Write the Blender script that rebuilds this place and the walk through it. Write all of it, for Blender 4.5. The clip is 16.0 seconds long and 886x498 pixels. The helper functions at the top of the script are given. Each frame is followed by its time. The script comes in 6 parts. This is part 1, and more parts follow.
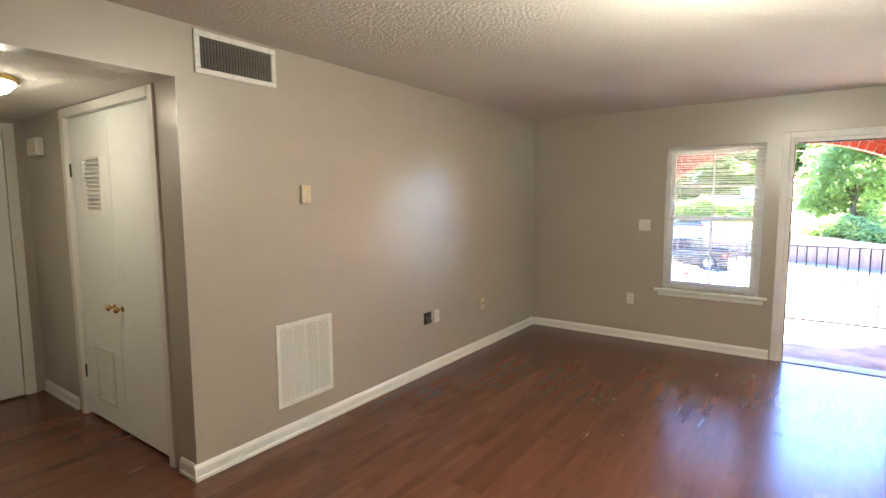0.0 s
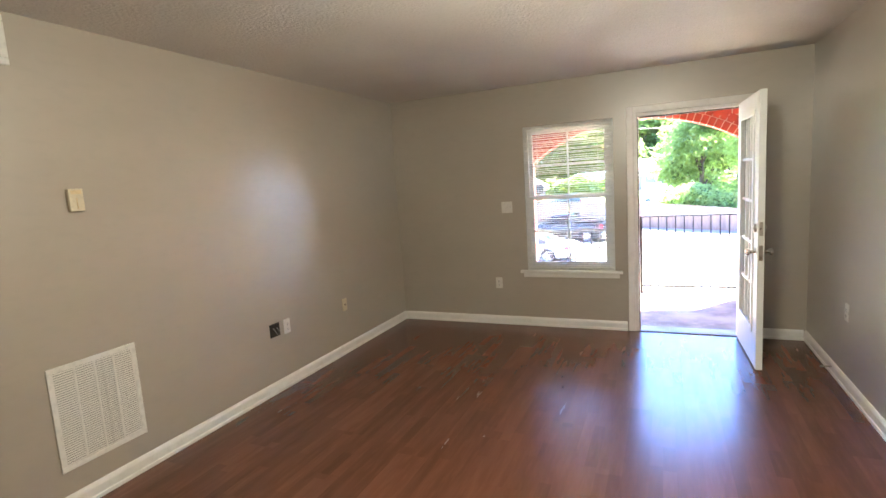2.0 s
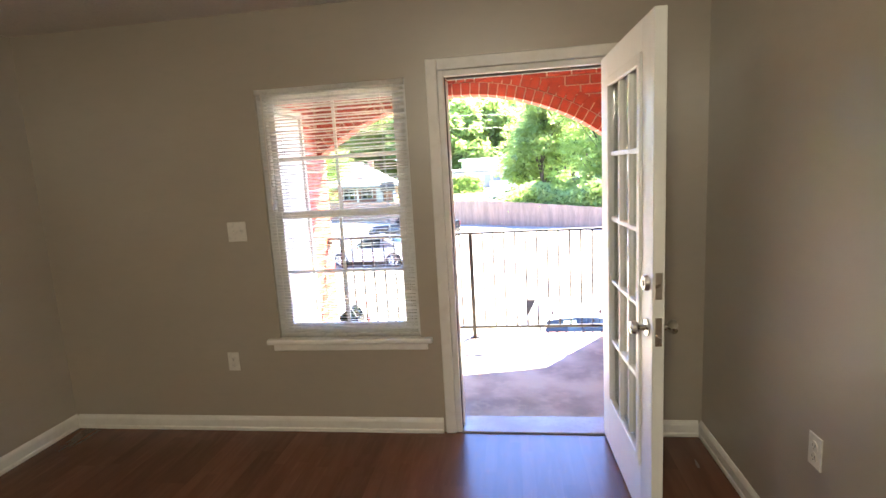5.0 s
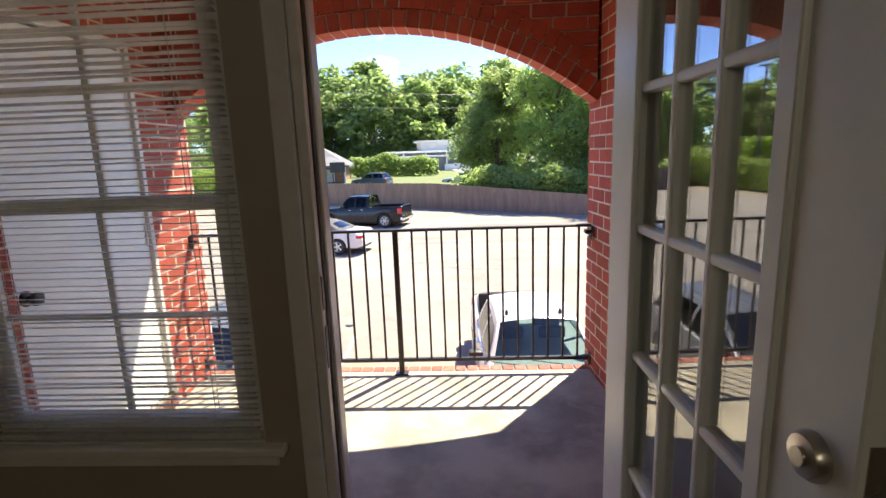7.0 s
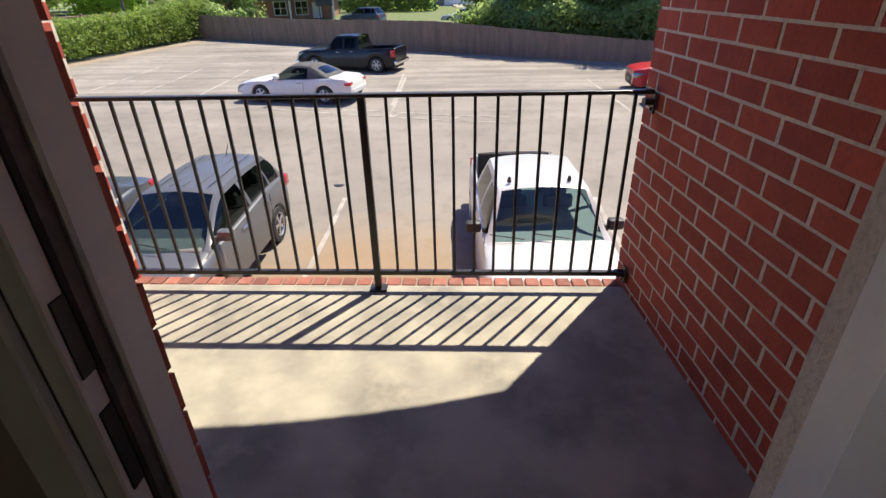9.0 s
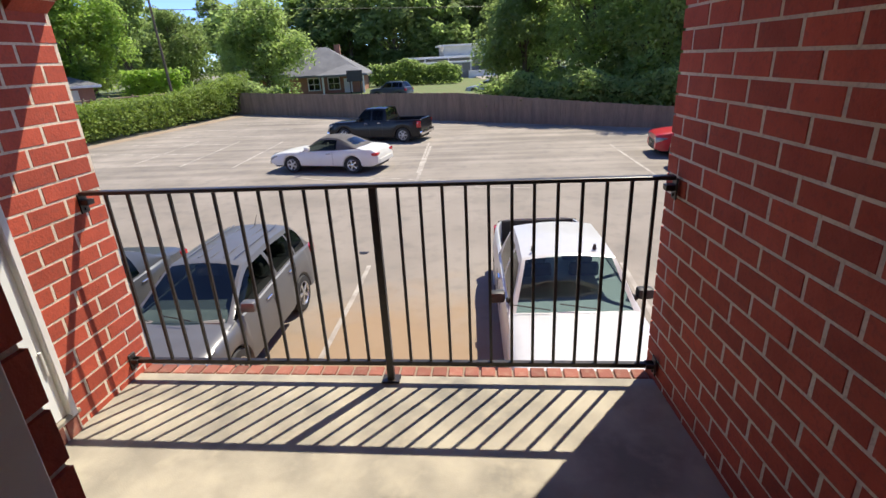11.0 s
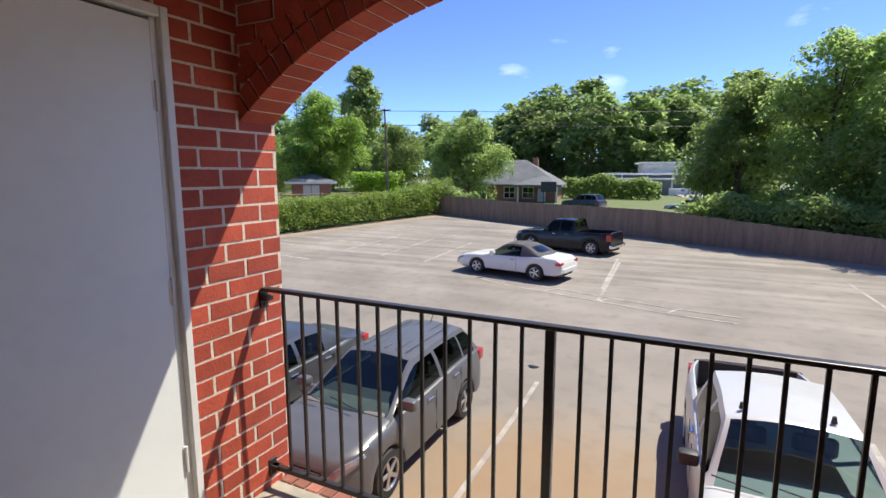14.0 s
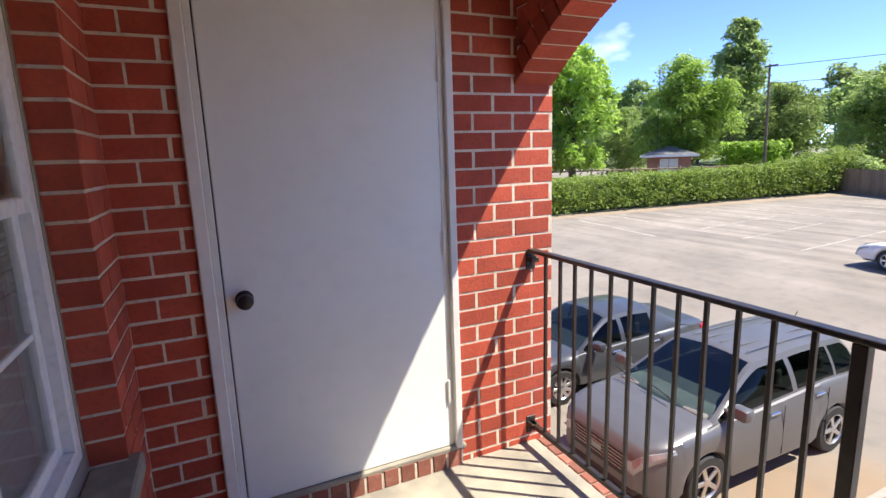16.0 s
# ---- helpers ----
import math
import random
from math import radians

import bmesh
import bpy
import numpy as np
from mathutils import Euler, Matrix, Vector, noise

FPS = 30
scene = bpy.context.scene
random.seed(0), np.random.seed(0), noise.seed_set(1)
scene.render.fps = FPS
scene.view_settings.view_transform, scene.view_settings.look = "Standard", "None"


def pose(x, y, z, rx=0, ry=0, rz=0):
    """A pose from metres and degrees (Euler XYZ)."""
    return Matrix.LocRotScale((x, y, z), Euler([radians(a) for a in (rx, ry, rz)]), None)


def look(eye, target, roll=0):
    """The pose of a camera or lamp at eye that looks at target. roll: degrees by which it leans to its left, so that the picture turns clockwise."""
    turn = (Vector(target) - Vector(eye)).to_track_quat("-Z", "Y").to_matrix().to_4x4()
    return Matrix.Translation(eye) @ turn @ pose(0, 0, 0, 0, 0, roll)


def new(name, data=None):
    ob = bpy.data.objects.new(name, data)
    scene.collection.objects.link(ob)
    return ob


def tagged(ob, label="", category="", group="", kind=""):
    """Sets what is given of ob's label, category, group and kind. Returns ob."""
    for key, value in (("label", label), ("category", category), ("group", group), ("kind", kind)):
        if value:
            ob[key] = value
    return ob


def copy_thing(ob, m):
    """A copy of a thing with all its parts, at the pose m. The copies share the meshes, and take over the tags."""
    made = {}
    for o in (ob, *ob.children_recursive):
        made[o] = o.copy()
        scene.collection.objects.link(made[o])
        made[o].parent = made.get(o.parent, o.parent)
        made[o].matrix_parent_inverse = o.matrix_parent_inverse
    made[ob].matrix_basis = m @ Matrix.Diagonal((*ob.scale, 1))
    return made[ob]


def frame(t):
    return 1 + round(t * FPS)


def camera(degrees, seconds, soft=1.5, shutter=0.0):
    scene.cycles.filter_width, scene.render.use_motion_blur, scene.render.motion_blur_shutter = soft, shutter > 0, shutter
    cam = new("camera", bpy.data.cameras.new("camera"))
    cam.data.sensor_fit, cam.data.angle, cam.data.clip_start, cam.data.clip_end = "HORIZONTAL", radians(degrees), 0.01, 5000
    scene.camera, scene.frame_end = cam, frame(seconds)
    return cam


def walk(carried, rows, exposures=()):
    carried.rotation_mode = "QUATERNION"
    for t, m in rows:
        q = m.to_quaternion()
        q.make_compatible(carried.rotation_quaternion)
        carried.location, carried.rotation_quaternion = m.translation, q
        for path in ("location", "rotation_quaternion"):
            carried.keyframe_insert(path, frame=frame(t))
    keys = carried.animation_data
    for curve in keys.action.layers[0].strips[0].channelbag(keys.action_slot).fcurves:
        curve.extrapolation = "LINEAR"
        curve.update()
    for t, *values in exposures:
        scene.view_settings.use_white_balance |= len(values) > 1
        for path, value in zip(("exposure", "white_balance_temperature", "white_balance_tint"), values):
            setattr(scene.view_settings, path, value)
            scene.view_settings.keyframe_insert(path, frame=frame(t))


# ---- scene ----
cam = camera(82.8, 16.0)
PATH = [
    (0, (2.63, -5.556, 1.539), (1.472, -3.937, 1.337), -0.3),
    (0.5, (2.682, -5.495, 1.526), (1.669, -3.789, 1.276), -0.7),
    (1, (2.74, -5.398, 1.533), (1.794, -3.654, 1.284), -1.5),
    (1.5, (2.781, -5.24, 1.533), (1.887, -3.471, 1.265), -2.9),
    (2, (2.766, -5.032, 1.534), (1.959, -3.221, 1.274), -3.7),
    (2.5, (2.662, -4.661, 1.525), (2.052, -2.77, 1.293), -3.1),
    (3, (2.699, -4.289, 1.522), (2.214, -2.359, 1.323), -4.1),
    (3.5, (2.687, -3.923, 1.58), (2.298, -1.973, 1.362), -4.0),
    (4, (2.697, -3.485, 1.539), (2.412, -1.524, 1.268), -3.1),
    (4.5, (2.801, -3.126, 1.513), (2.542, -1.164, 1.227), -3.2),
    (5, (2.872, -2.746, 1.526), (2.598, -0.789, 1.22), -3.3),
    (5.2, (2.854, -2.601, 1.512), (2.605, -0.642, 1.196), -2.8),
    (7.5, (3.002, -1.061, 1.416), (2.917, 0.887, 0.975), -2.5),
    (8, (3.023, -0.785, 1.384), (2.941, 1.105, 0.736), -2.9),
    (8.5, (3.019, -0.581, 1.379), (2.884, 1.214, 0.51), -3.5),
    (9, (2.957, -0.391, 1.374), (2.86, 1.373, 0.437), -1.4),
    (9.5, (2.954, -0.248, 1.453), (2.935, 1.608, 0.708), -0.7),
    (11.8, (3.031, -0.243, 1.429), (2.76, 1.608, 0.723), -3.9),
    (12, (3.015, -0.245, 1.423), (2.815, 1.594, 0.663), -3.6),
    (12.5, (3.03, -0.237, 1.442), (2.861, 1.638, 0.766), -2.4),
    (13, (3.048, -0.141, 1.48), (2.725, 1.791, 1.074), -1.7),
    (13.5, (2.992, 0.022, 1.472), (2.467, 1.926, 1.159), -0.7),
    (14, (2.909, 0.154, 1.476), (2.028, 1.925, 1.182), -0.1),
    (14.5, (2.924, 0.28, 1.403), (1.571, 1.723, 1.106), 0.0),
    (15, (3.03, 0.458, 1.404), (1.362, 1.52, 1.103), -0.2),
    (15.5, (3.082, 0.498, 1.404), (1.328, 1.383, 1.03), -1.2),
    (16, (3.101, 0.493, 1.404), (1.309, 1.303, 1.039), -2.0),
]
walk(cam, [(t, look(eye, target, roll)) for t, eye, target, roll in PATH],
     [(0, 5.68, 6500, 5), (1.0, 5.54, 6500, 5), (2.0, 5.55, 6500, 5), (3.0, 5.45, 6600, 5), (4.0, 5.25, 6900, 6), (5.0, 5.0, 7100, 7), (7.5, 1.9, 7300, 7), (8.0, 1.75, 7000, 7), (8.5, 1.6, 6900, 7),
      (9.5, 1.25, 6900, 8), (12, 1.22, 6900, 8), (14, 1.18, 6650, 6), (15, 1.55, 6600, 6), (16, 1.65, 6700, 8)])

# ---- world, sun ----
SUN_WAY = Vector((0.37, 0.49, 1.0)).normalized()
world = bpy.data.worlds.new("world")
scene.world = world
world.use_nodes = True
wn = world.node_tree
sky = wn.nodes.new("ShaderNodeTexSky")
sky.sky_type = "NISHITA"
sky.sun_disc = False
sky.sun_elevation = math.asin(SUN_WAY.z)
sky.sun_rotation = math.atan2(SUN_WAY.x, SUN_WAY.y)
sky.air_density, sky.dust_density, sky.ozone_density = 0.50, 0.0, 4.5
tint = wn.nodes.new("ShaderNodeMix")
tint.data_type, tint.blend_type = "RGBA", "MULTIPLY"
tint.inputs[0].default_value = 1.0
tint.inputs[7].default_value = (0.68, 0.715, 0.92, 1)
wn.links.new(sky.outputs[0], tint.inputs[6])
# a few thin wisps of cloud all over the sky
wco = wn.nodes.new("ShaderNodeTexCoord")
wmp = wn.nodes.new("ShaderNodeMapping")
wmp.inputs["Scale"].default_value = (1.0, 1.0, 2.6)
wns = wn.nodes.new("ShaderNodeTexNoise")
wns.inputs["Scale"].default_value, wns.inputs["Detail"].default_value = 5.5, 7
wrg = wn.nodes.new("ShaderNodeMapRange")
wrg.inputs["From Min"].default_value, wrg.inputs["From Max"].default_value, wrg.inputs["To Max"].default_value = 0.64, 0.82, 0.45
wmx = wn.nodes.new("ShaderNodeMix")
wmx.data_type = "RGBA"
wmx.inputs[7].default_value = (6.0, 6.3, 6.8, 1)
wn.links.new(wco.outputs["Generated"], wmp.inputs[0])
wn.links.new(wmp.outputs[0], wns.inputs["Vector"])
wn.links.new(wns.outputs[0], wrg.inputs[0])
wn.links.new(wrg.outputs[0], wmx.inputs[0])
wn.links.new(tint.outputs[2], wmx.inputs[6])
wn.links.new(wmx.outputs[2], wn.nodes["Background"].inputs[0])
wn.nodes["Background"].inputs[1].default_value = 0.145
sun_data = bpy.data.lights.new("sun", "SUN")
sun_data.energy, sun_data.angle, sun_data.color = 3.3, radians(0.53), (1.0, 0.94, 0.84)
sun = new("sun", sun_data)
sun.matrix_world = look(SUN_WAY * 60, (0, 0, 0))


# ---- materials ----
def mat(name, c1, c2=None, rough=0.6, metal=0.0, scale=3.0, bump=0.15, bscale=80.0, c3=None, fscale=40.0,
        rand=0.0, rvar=0.1, dist=0.004, stretch=(1, 1, 1), spec=0.5, coat=0.0, leaf=0.0):
    """Two scales of colour change (large patches c1 to c2, fine grain towards c3), roughness change and bump."""
    m = bpy.data.materials.new(name)
    m.use_nodes = True
    t = m.node_tree
    n, l = t.nodes, t.links
    b = n["Principled BSDF"]
    c2 = c2 or tuple(v * 0.85 for v in c1)
    c3 = c3 or tuple(v * 0.7 for v in c1)
    co = n.new("ShaderNodeTexCoord")
    mp = n.new("ShaderNodeMapping")
    mp.inputs["Scale"].default_value = stretch
    l.new(co.outputs["Object"], mp.inputs["Vector"])
    vec = mp.outputs[0]
    info = n.new("ShaderNodeObjectInfo")
    if rand:
        ad = n.new("ShaderNodeVectorMath")
        ad.operation = "MULTIPLY_ADD"
        l.new(info.outputs["Random"], ad.inputs[0])
        ad.inputs[1].default_value = (37.0, 53.0, 29.0)
        l.new(vec, ad.inputs[2])
        vec = ad.outputs[0]
    big = n.new("ShaderNodeTexNoise")
    big.inputs["Scale"].default_value, big.inputs["Detail"].default_value = scale, 5
    fine = n.new("ShaderNodeTexNoise")
    fine.inputs["Scale"].default_value, fine.inputs["Detail"].default_value = fscale, 6
    rel = n.new("ShaderNodeTexNoise")
    rel.inputs["Scale"].default_value, rel.inputs["Detail"].default_value = bscale, 5
    for x in (big, fine, rel):
        l.new(vec, x.inputs["Vector"])
    r1 = n.new("ShaderNodeMapRange")
    r1.inputs["From Min"].default_value, r1.inputs["From Max"].default_value = 0.35, 0.65
    l.new(big.outputs[0], r1.inputs[0])
    r2 = n.new("ShaderNodeMapRange")
    r2.inputs["From Min"].default_value, r2.inputs["From Max"].default_value = 0.5, 0.75
    r2.inputs["To Max"].default_value = 0.6
    l.new(fine.outputs[0], r2.inputs[0])
    m1 = n.new("ShaderNodeMix")
    m1.data_type = "RGBA"
    m1.inputs["A"].default_value, m1.inputs["B"].default_value = (*c1, 1), (*c2, 1)
    m1.inputs[6].default_value, m1.inputs[7].default_value = (*c1, 1), (*c2, 1)
    l.new(r1.outputs[0], m1.inputs[0])
    m2 = n.new("ShaderNodeMix")
    m2.data_type = "RGBA"
    m2.inputs[7].default_value = (*c3, 1)
    l.new(r2.outputs[0], m2.inputs[0])
    l.new(m1.outputs[2], m2.inputs[6])
    col = m2.outputs[2]
    if rand:
        hs = n.new("ShaderNodeHueSaturation")
        rr = n.new("ShaderNodeMapRange")
        rr.inputs["To Min"].default_value, rr.inputs["To Max"].default_value = 1 - rand, 1 + rand
        l.new(info.outputs["Random"], rr.inputs[0])
        l.new(rr.outputs[0], hs.inputs["Value"])
        l.new(col, hs.inputs["Color"])
        col = hs.outputs[0]
    l.new(col, b.inputs["Base Color"])
    rm = n.new("ShaderNodeMapRange")
    rm.inputs["To Min"].default_value, rm.inputs["To Max"].default_value = max(0.02, rough - rvar), min(1, rough + rvar)
    l.new(big.outputs[0], rm.inputs[0])
    l.new(rm.outputs[0], b.inputs["Roughness"])
    b.inputs["Metallic"].default_value = metal
    b.inputs["Specular IOR Level"].default_value = spec
    b.inputs["Coat Weight"].default_value = coat
    b.inputs["Coat Roughness"].default_value = 0.06
    if bump:
        bp = n.new("ShaderNodeBump")
        bp.inputs["Strength"].default_value, bp.inputs["Distance"].default_value = bump, dist
        l.new(rel.outputs[0], bp.inputs["Height"])
        l.new(bp.outputs[0], b.inputs["Normal"])
    if leaf:
        tr = n.new("ShaderNodeBsdfTranslucent")
        l.new(col, tr.inputs[0])
        mx = n.new("ShaderNodeMixShader")
        mx.inputs[0].default_value = leaf
        l.new(b.outputs[0], mx.inputs[1])
        l.new(tr.outputs[0], mx.inputs[2])
        l.new(mx.outputs[0], n["Material Output"].inputs[0])
    return m


def glass_mat(name, tint, gloss=0.1, clear=0.9):
    """Thin pane: clear transparency with a glossy coat by Fresnel."""
    m = bpy.data.materials.new(name)
    m.use_nodes = True
    t = m.node_tree
    n, l = t.nodes, t.links
    n.remove(n["Principled BSDF"])
    tr = n.new("ShaderNodeBsdfTransparent")
    tr.inputs[0].default_value = (*[v * clear for v in tint], 1)
    gl = n.new("ShaderNodeBsdfGlossy")
    gl.inputs["Roughness"].default_value = 0.02
    # reflection grows towards grazing: r0 + (1 - r0) * facing ^ 5
    ior = 1.0 + gloss * 5
    r0 = ((ior - 1) / (ior + 1)) ** 2
    lw = n.new("ShaderNodeLayerWeight")
    lw.inputs["Blend"].default_value = 0.5
    pw = n.new("ShaderNodeMath")
    pw.operation = "POWER"
    pw.inputs[1].default_value = 5.0
    l.new(lw.outputs["Facing"], pw.inputs[0])
    ma = n.new("ShaderNodeMath")
    ma.operation = "MULTIPLY_ADD"
    ma.inputs[1].default_value, ma.inputs[2].default_value = 1 - r0, r0
    l.new(pw.outputs[0], ma.inputs[0])
    mx = n.new("ShaderNodeMixShader")
    l.new(ma.outputs[0], mx.inputs[0])
    l.new(tr.outputs[0], mx.inputs[1])
    l.new(gl.outputs[0], mx.inputs[2])
    l.new(mx.outputs[0], n["Material Output"].inputs[0])
    return m


def glow(name, c, s):
    m = bpy.data.materials.new(name)
    m.use_nodes = True
    b = m.node_tree.nodes["Principled BSDF"]
    b.inputs["Base Color"].default_value = (*c, 1)
    b.inputs["Emission Color"].default_value = (*c, 1)
    b.inputs["Emission Strength"].default_value = s
    return m


M_WALL = mat("taupe_wall_paint", (0.43, 0.38, 0.315), (0.405, 0.358, 0.295), rough=0.36, spec=0.8, scale=1.3, bump=0.08, bscale=11, c3=(0.39, 0.345, 0.285), fscale=9, dist=0.006, stretch=(1, 1, 2.6), rvar=0.04, coat=0.8)
M_WALL.node_tree.nodes["Principled BSDF"].inputs["Coat Roughness"].default_value = 0.30
M_CEIL = mat("textured_ceiling_paint", (0.72, 0.68, 0.63), (0.68, 0.64, 0.59), rough=0.85, scale=1.5, bump=0.65, bscale=55, c3=(0.62, 0.58, 0.53), fscale=45, dist=0.012)
M_TRIM = mat("white_trim_paint", (0.80, 0.78, 0.74), (0.76, 0.74, 0.70), rough=0.35, scale=4, bump=0.05, bscale=60, c3=(0.68, 0.65, 0.6), fscale=20)
M_DOOR = mat("white_door_paint", (0.84, 0.85, 0.82), (0.81, 0.82, 0.79), rough=0.4, scale=2, bump=0.08, bscale=120, c3=(0.77, 0.78, 0.75), fscale=12, dist=0.001)
M_DARKJAMB = mat("dark_weathered_jamb", (0.05, 0.04, 0.035), (0.09, 0.075, 0.06), rough=0.6, scale=14, bump=0.3, bscale=50, c3=(0.16, 0.13, 0.1), fscale=35)
M_BRICK = mat("red_brick", (0.47, 0.080, 0.040), (0.39, 0.064, 0.033), rough=0.8, scale=9, bump=0.7, bscale=90, c3=(0.22, 0.052, 0.036), fscale=60, rand=0.17, dist=0.003)
M_MORTAR = mat("beige_mortar", (0.76, 0.66, 0.53), (0.66, 0.56, 0.44), rough=0.95, scale=5, bump=0.8, bscale=120, c3=(0.36, 0.30, 0.23), fscale=70, dist=0.004)
M_OLDBRICK = mat("worn_dusty_brick", (0.30, 0.105, 0.070), (0.24, 0.085, 0.060), rough=0.9, scale=7, bump=0.6, bscale=80, c3=(0.33, 0.20, 0.14), fscale=25, rand=0.3, dist=0.003)
M_OLDMORTAR = mat("dirty_mortar", (0.30, 0.22, 0.17), (0.24, 0.17, 0.13), rough=0.95, scale=8, bump=0.8, bscale=110, c3=(0.36, 0.28, 0.22), fscale=50, dist=0.004)
M_CONC = mat("stained_concrete", (0.395, 0.352, 0.275), (0.22, 0.20, 0.165), rough=0.85, scale=3.2, bump=0.35, bscale=140, c3=(0.42, 0.37, 0.28), fscale=11, dist=0.002)
M_IRON = mat("black_painted_iron", (0.016, 0.014, 0.013), (0.03, 0.024, 0.02), rough=0.4, scale=12, bump=0.25, bscale=90, c3=(0.06, 0.035, 0.02), fscale=40, dist=0.001)
M_NICKEL = mat("satin_nickel", (0.55, 0.52, 0.47), (0.5, 0.47, 0.42), rough=0.28, metal=1, bump=0.02)
M_BRASS = mat("polished_brass", (0.70, 0.50, 0.20), (0.62, 0.43, 0.16), rough=0.25, metal=1, bump=0.02)
M_BLACKMETAL = mat("dark_bronze_metal", (0.03, 0.027, 0.024), (0.045, 0.04, 0.035), rough=0.4, metal=0.6, bump=0.05)
M_PLASTIC = mat("white_plastic", (0.78, 0.76, 0.71), (0.75, 0.73, 0.68), rough=0.35, bump=0.03)
M_ALMOND = mat("almond_plastic", (0.72, 0.58, 0.35), (0.68, 0.54, 0.32), rough=0.4, bump=0.03)
M_BEIGE = mat("beige_plastic", (0.70, 0.62, 0.46), (0.66, 0.58, 0.43), rough=0.4, bump=0.03)
# Near-black stands for shade inside holes, the vent and far rooms.
M_VOID = mat("dark_cavity", (0.02, 0.018, 0.016), (0.035, 0.03, 0.027), rough=0.9, bump=0.2)
M_FILTER = mat("grey_filter_cloth", (0.30, 0.29, 0.25), (0.24, 0.23, 0.20), rough=0.95, scale=20, bump=0.4)
M_VINYL = mat("white_vinyl", (0.80, 0.80, 0.79), (0.76, 0.76, 0.75), rough=0.4, bump=0.04)
M_SLAT = mat("white_blind_slat", (0.84, 0.83, 0.80), (0.80, 0.79, 0.76), rough=0.45, bump=0.02, leaf=0.5)
M_ALU = mat("worn_aluminium", (0.40, 0.39, 0.37), (0.30, 0.29, 0.28), rough=0.6, metal=0.7, bump=0.1)
M_GLASS = glass_mat("window_glass", (0.97, 0.99, 0.98), 0.1, 0.97)
M_DOORGLASS = glass_mat("door_glass", (0.93, 0.95, 0.94), 0.34, 0.92)
M_LAMP = glow("lamp_glass", (1.0, 0.88, 0.70), 0.6)


def wood_mat():
    """Dark cherry laminate: short strips of different tone along the plank, fine grain."""
    m = mat("cherry_laminate", (0.135, 0.052, 0.030), (0.11, 0.041, 0.023), rough=0.25, spec=0.55, scale=2.2, bump=0.0, bscale=30,
            c3=(0.155, 0.060, 0.034), fscale=6, rand=0.10, stretch=(7, 0.9, 1), rvar=0.05, dist=0.0008)
    t = m.node_tree
    n, l = t.nodes, t.links
    b = n["Principled BSDF"]
    src = b.inputs["Base Color"].links[0].from_socket
    co = n.new("ShaderNodeTexCoord")
    info = n.new("ShaderNodeObjectInfo")
    sep = n.new("ShaderNodeSeparateXYZ")
    l.new(co.outputs["Object"], sep.inputs[0])
    xs = n.new("ShaderNodeMath")
    xs.operation = "MULTIPLY"
    xs.inputs[1].default_value = 1 / 0.064
    l.new(sep.outputs[0], xs.inputs[0])
    fx = n.new("ShaderNodeMath")
    fx.operation = "FLOOR"
    l.new(xs.outputs[0], fx.inputs[0])
    w1 = n.new("ShaderNodeTexWhiteNoise")
    w1.noise_dimensions = "2D"
    cb = n.new("ShaderNodeCombineXYZ")
    l.new(fx.outputs[0], cb.inputs[0])
    l.new(info.outputs["Random"], cb.inputs[1])
    l.new(cb.outputs[0], w1.inputs["Vector"])
    ys = n.new("ShaderNodeMath")
    ys.operation = "MULTIPLY_ADD"
    ys.inputs[1].default_value = 1 / 0.62
    l.new(sep.outputs[1], ys.inputs[0])
    l.new(w1.outputs[0], ys.inputs[2])
    fy = n.new("ShaderNodeMath")
    fy.operation = "FLOOR"
    l.new(ys.outputs[0], fy.inputs[0])
    cc = n.new("ShaderNodeCombineXYZ")
    l.new(fx.outputs[0], cc.inputs[0])
    l.new(fy.outputs[0], cc.inputs[1])
    l.new(info.outputs["Random"], cc.inputs[2])
    w2 = n.new("ShaderNodeTexWhiteNoise")
    l.new(cc.outputs[0], w2.inputs["Vector"])
    rg = n.new("ShaderNodeMapRange")
    rg.inputs["To Min"].default_value, rg.inputs["To Max"].default_value = 0.90, 1.14
    l.new(w2.outputs[0], rg.inputs[0])
    hs = n.new("ShaderNodeHueSaturation")
    l.new(rg.outputs[0], hs.inputs["Value"])
    l.new(src, hs.inputs["Color"])
    l.new(hs.outputs[0], b.inputs["Base Color"])
    return m


M_WOOD = wood_mat()


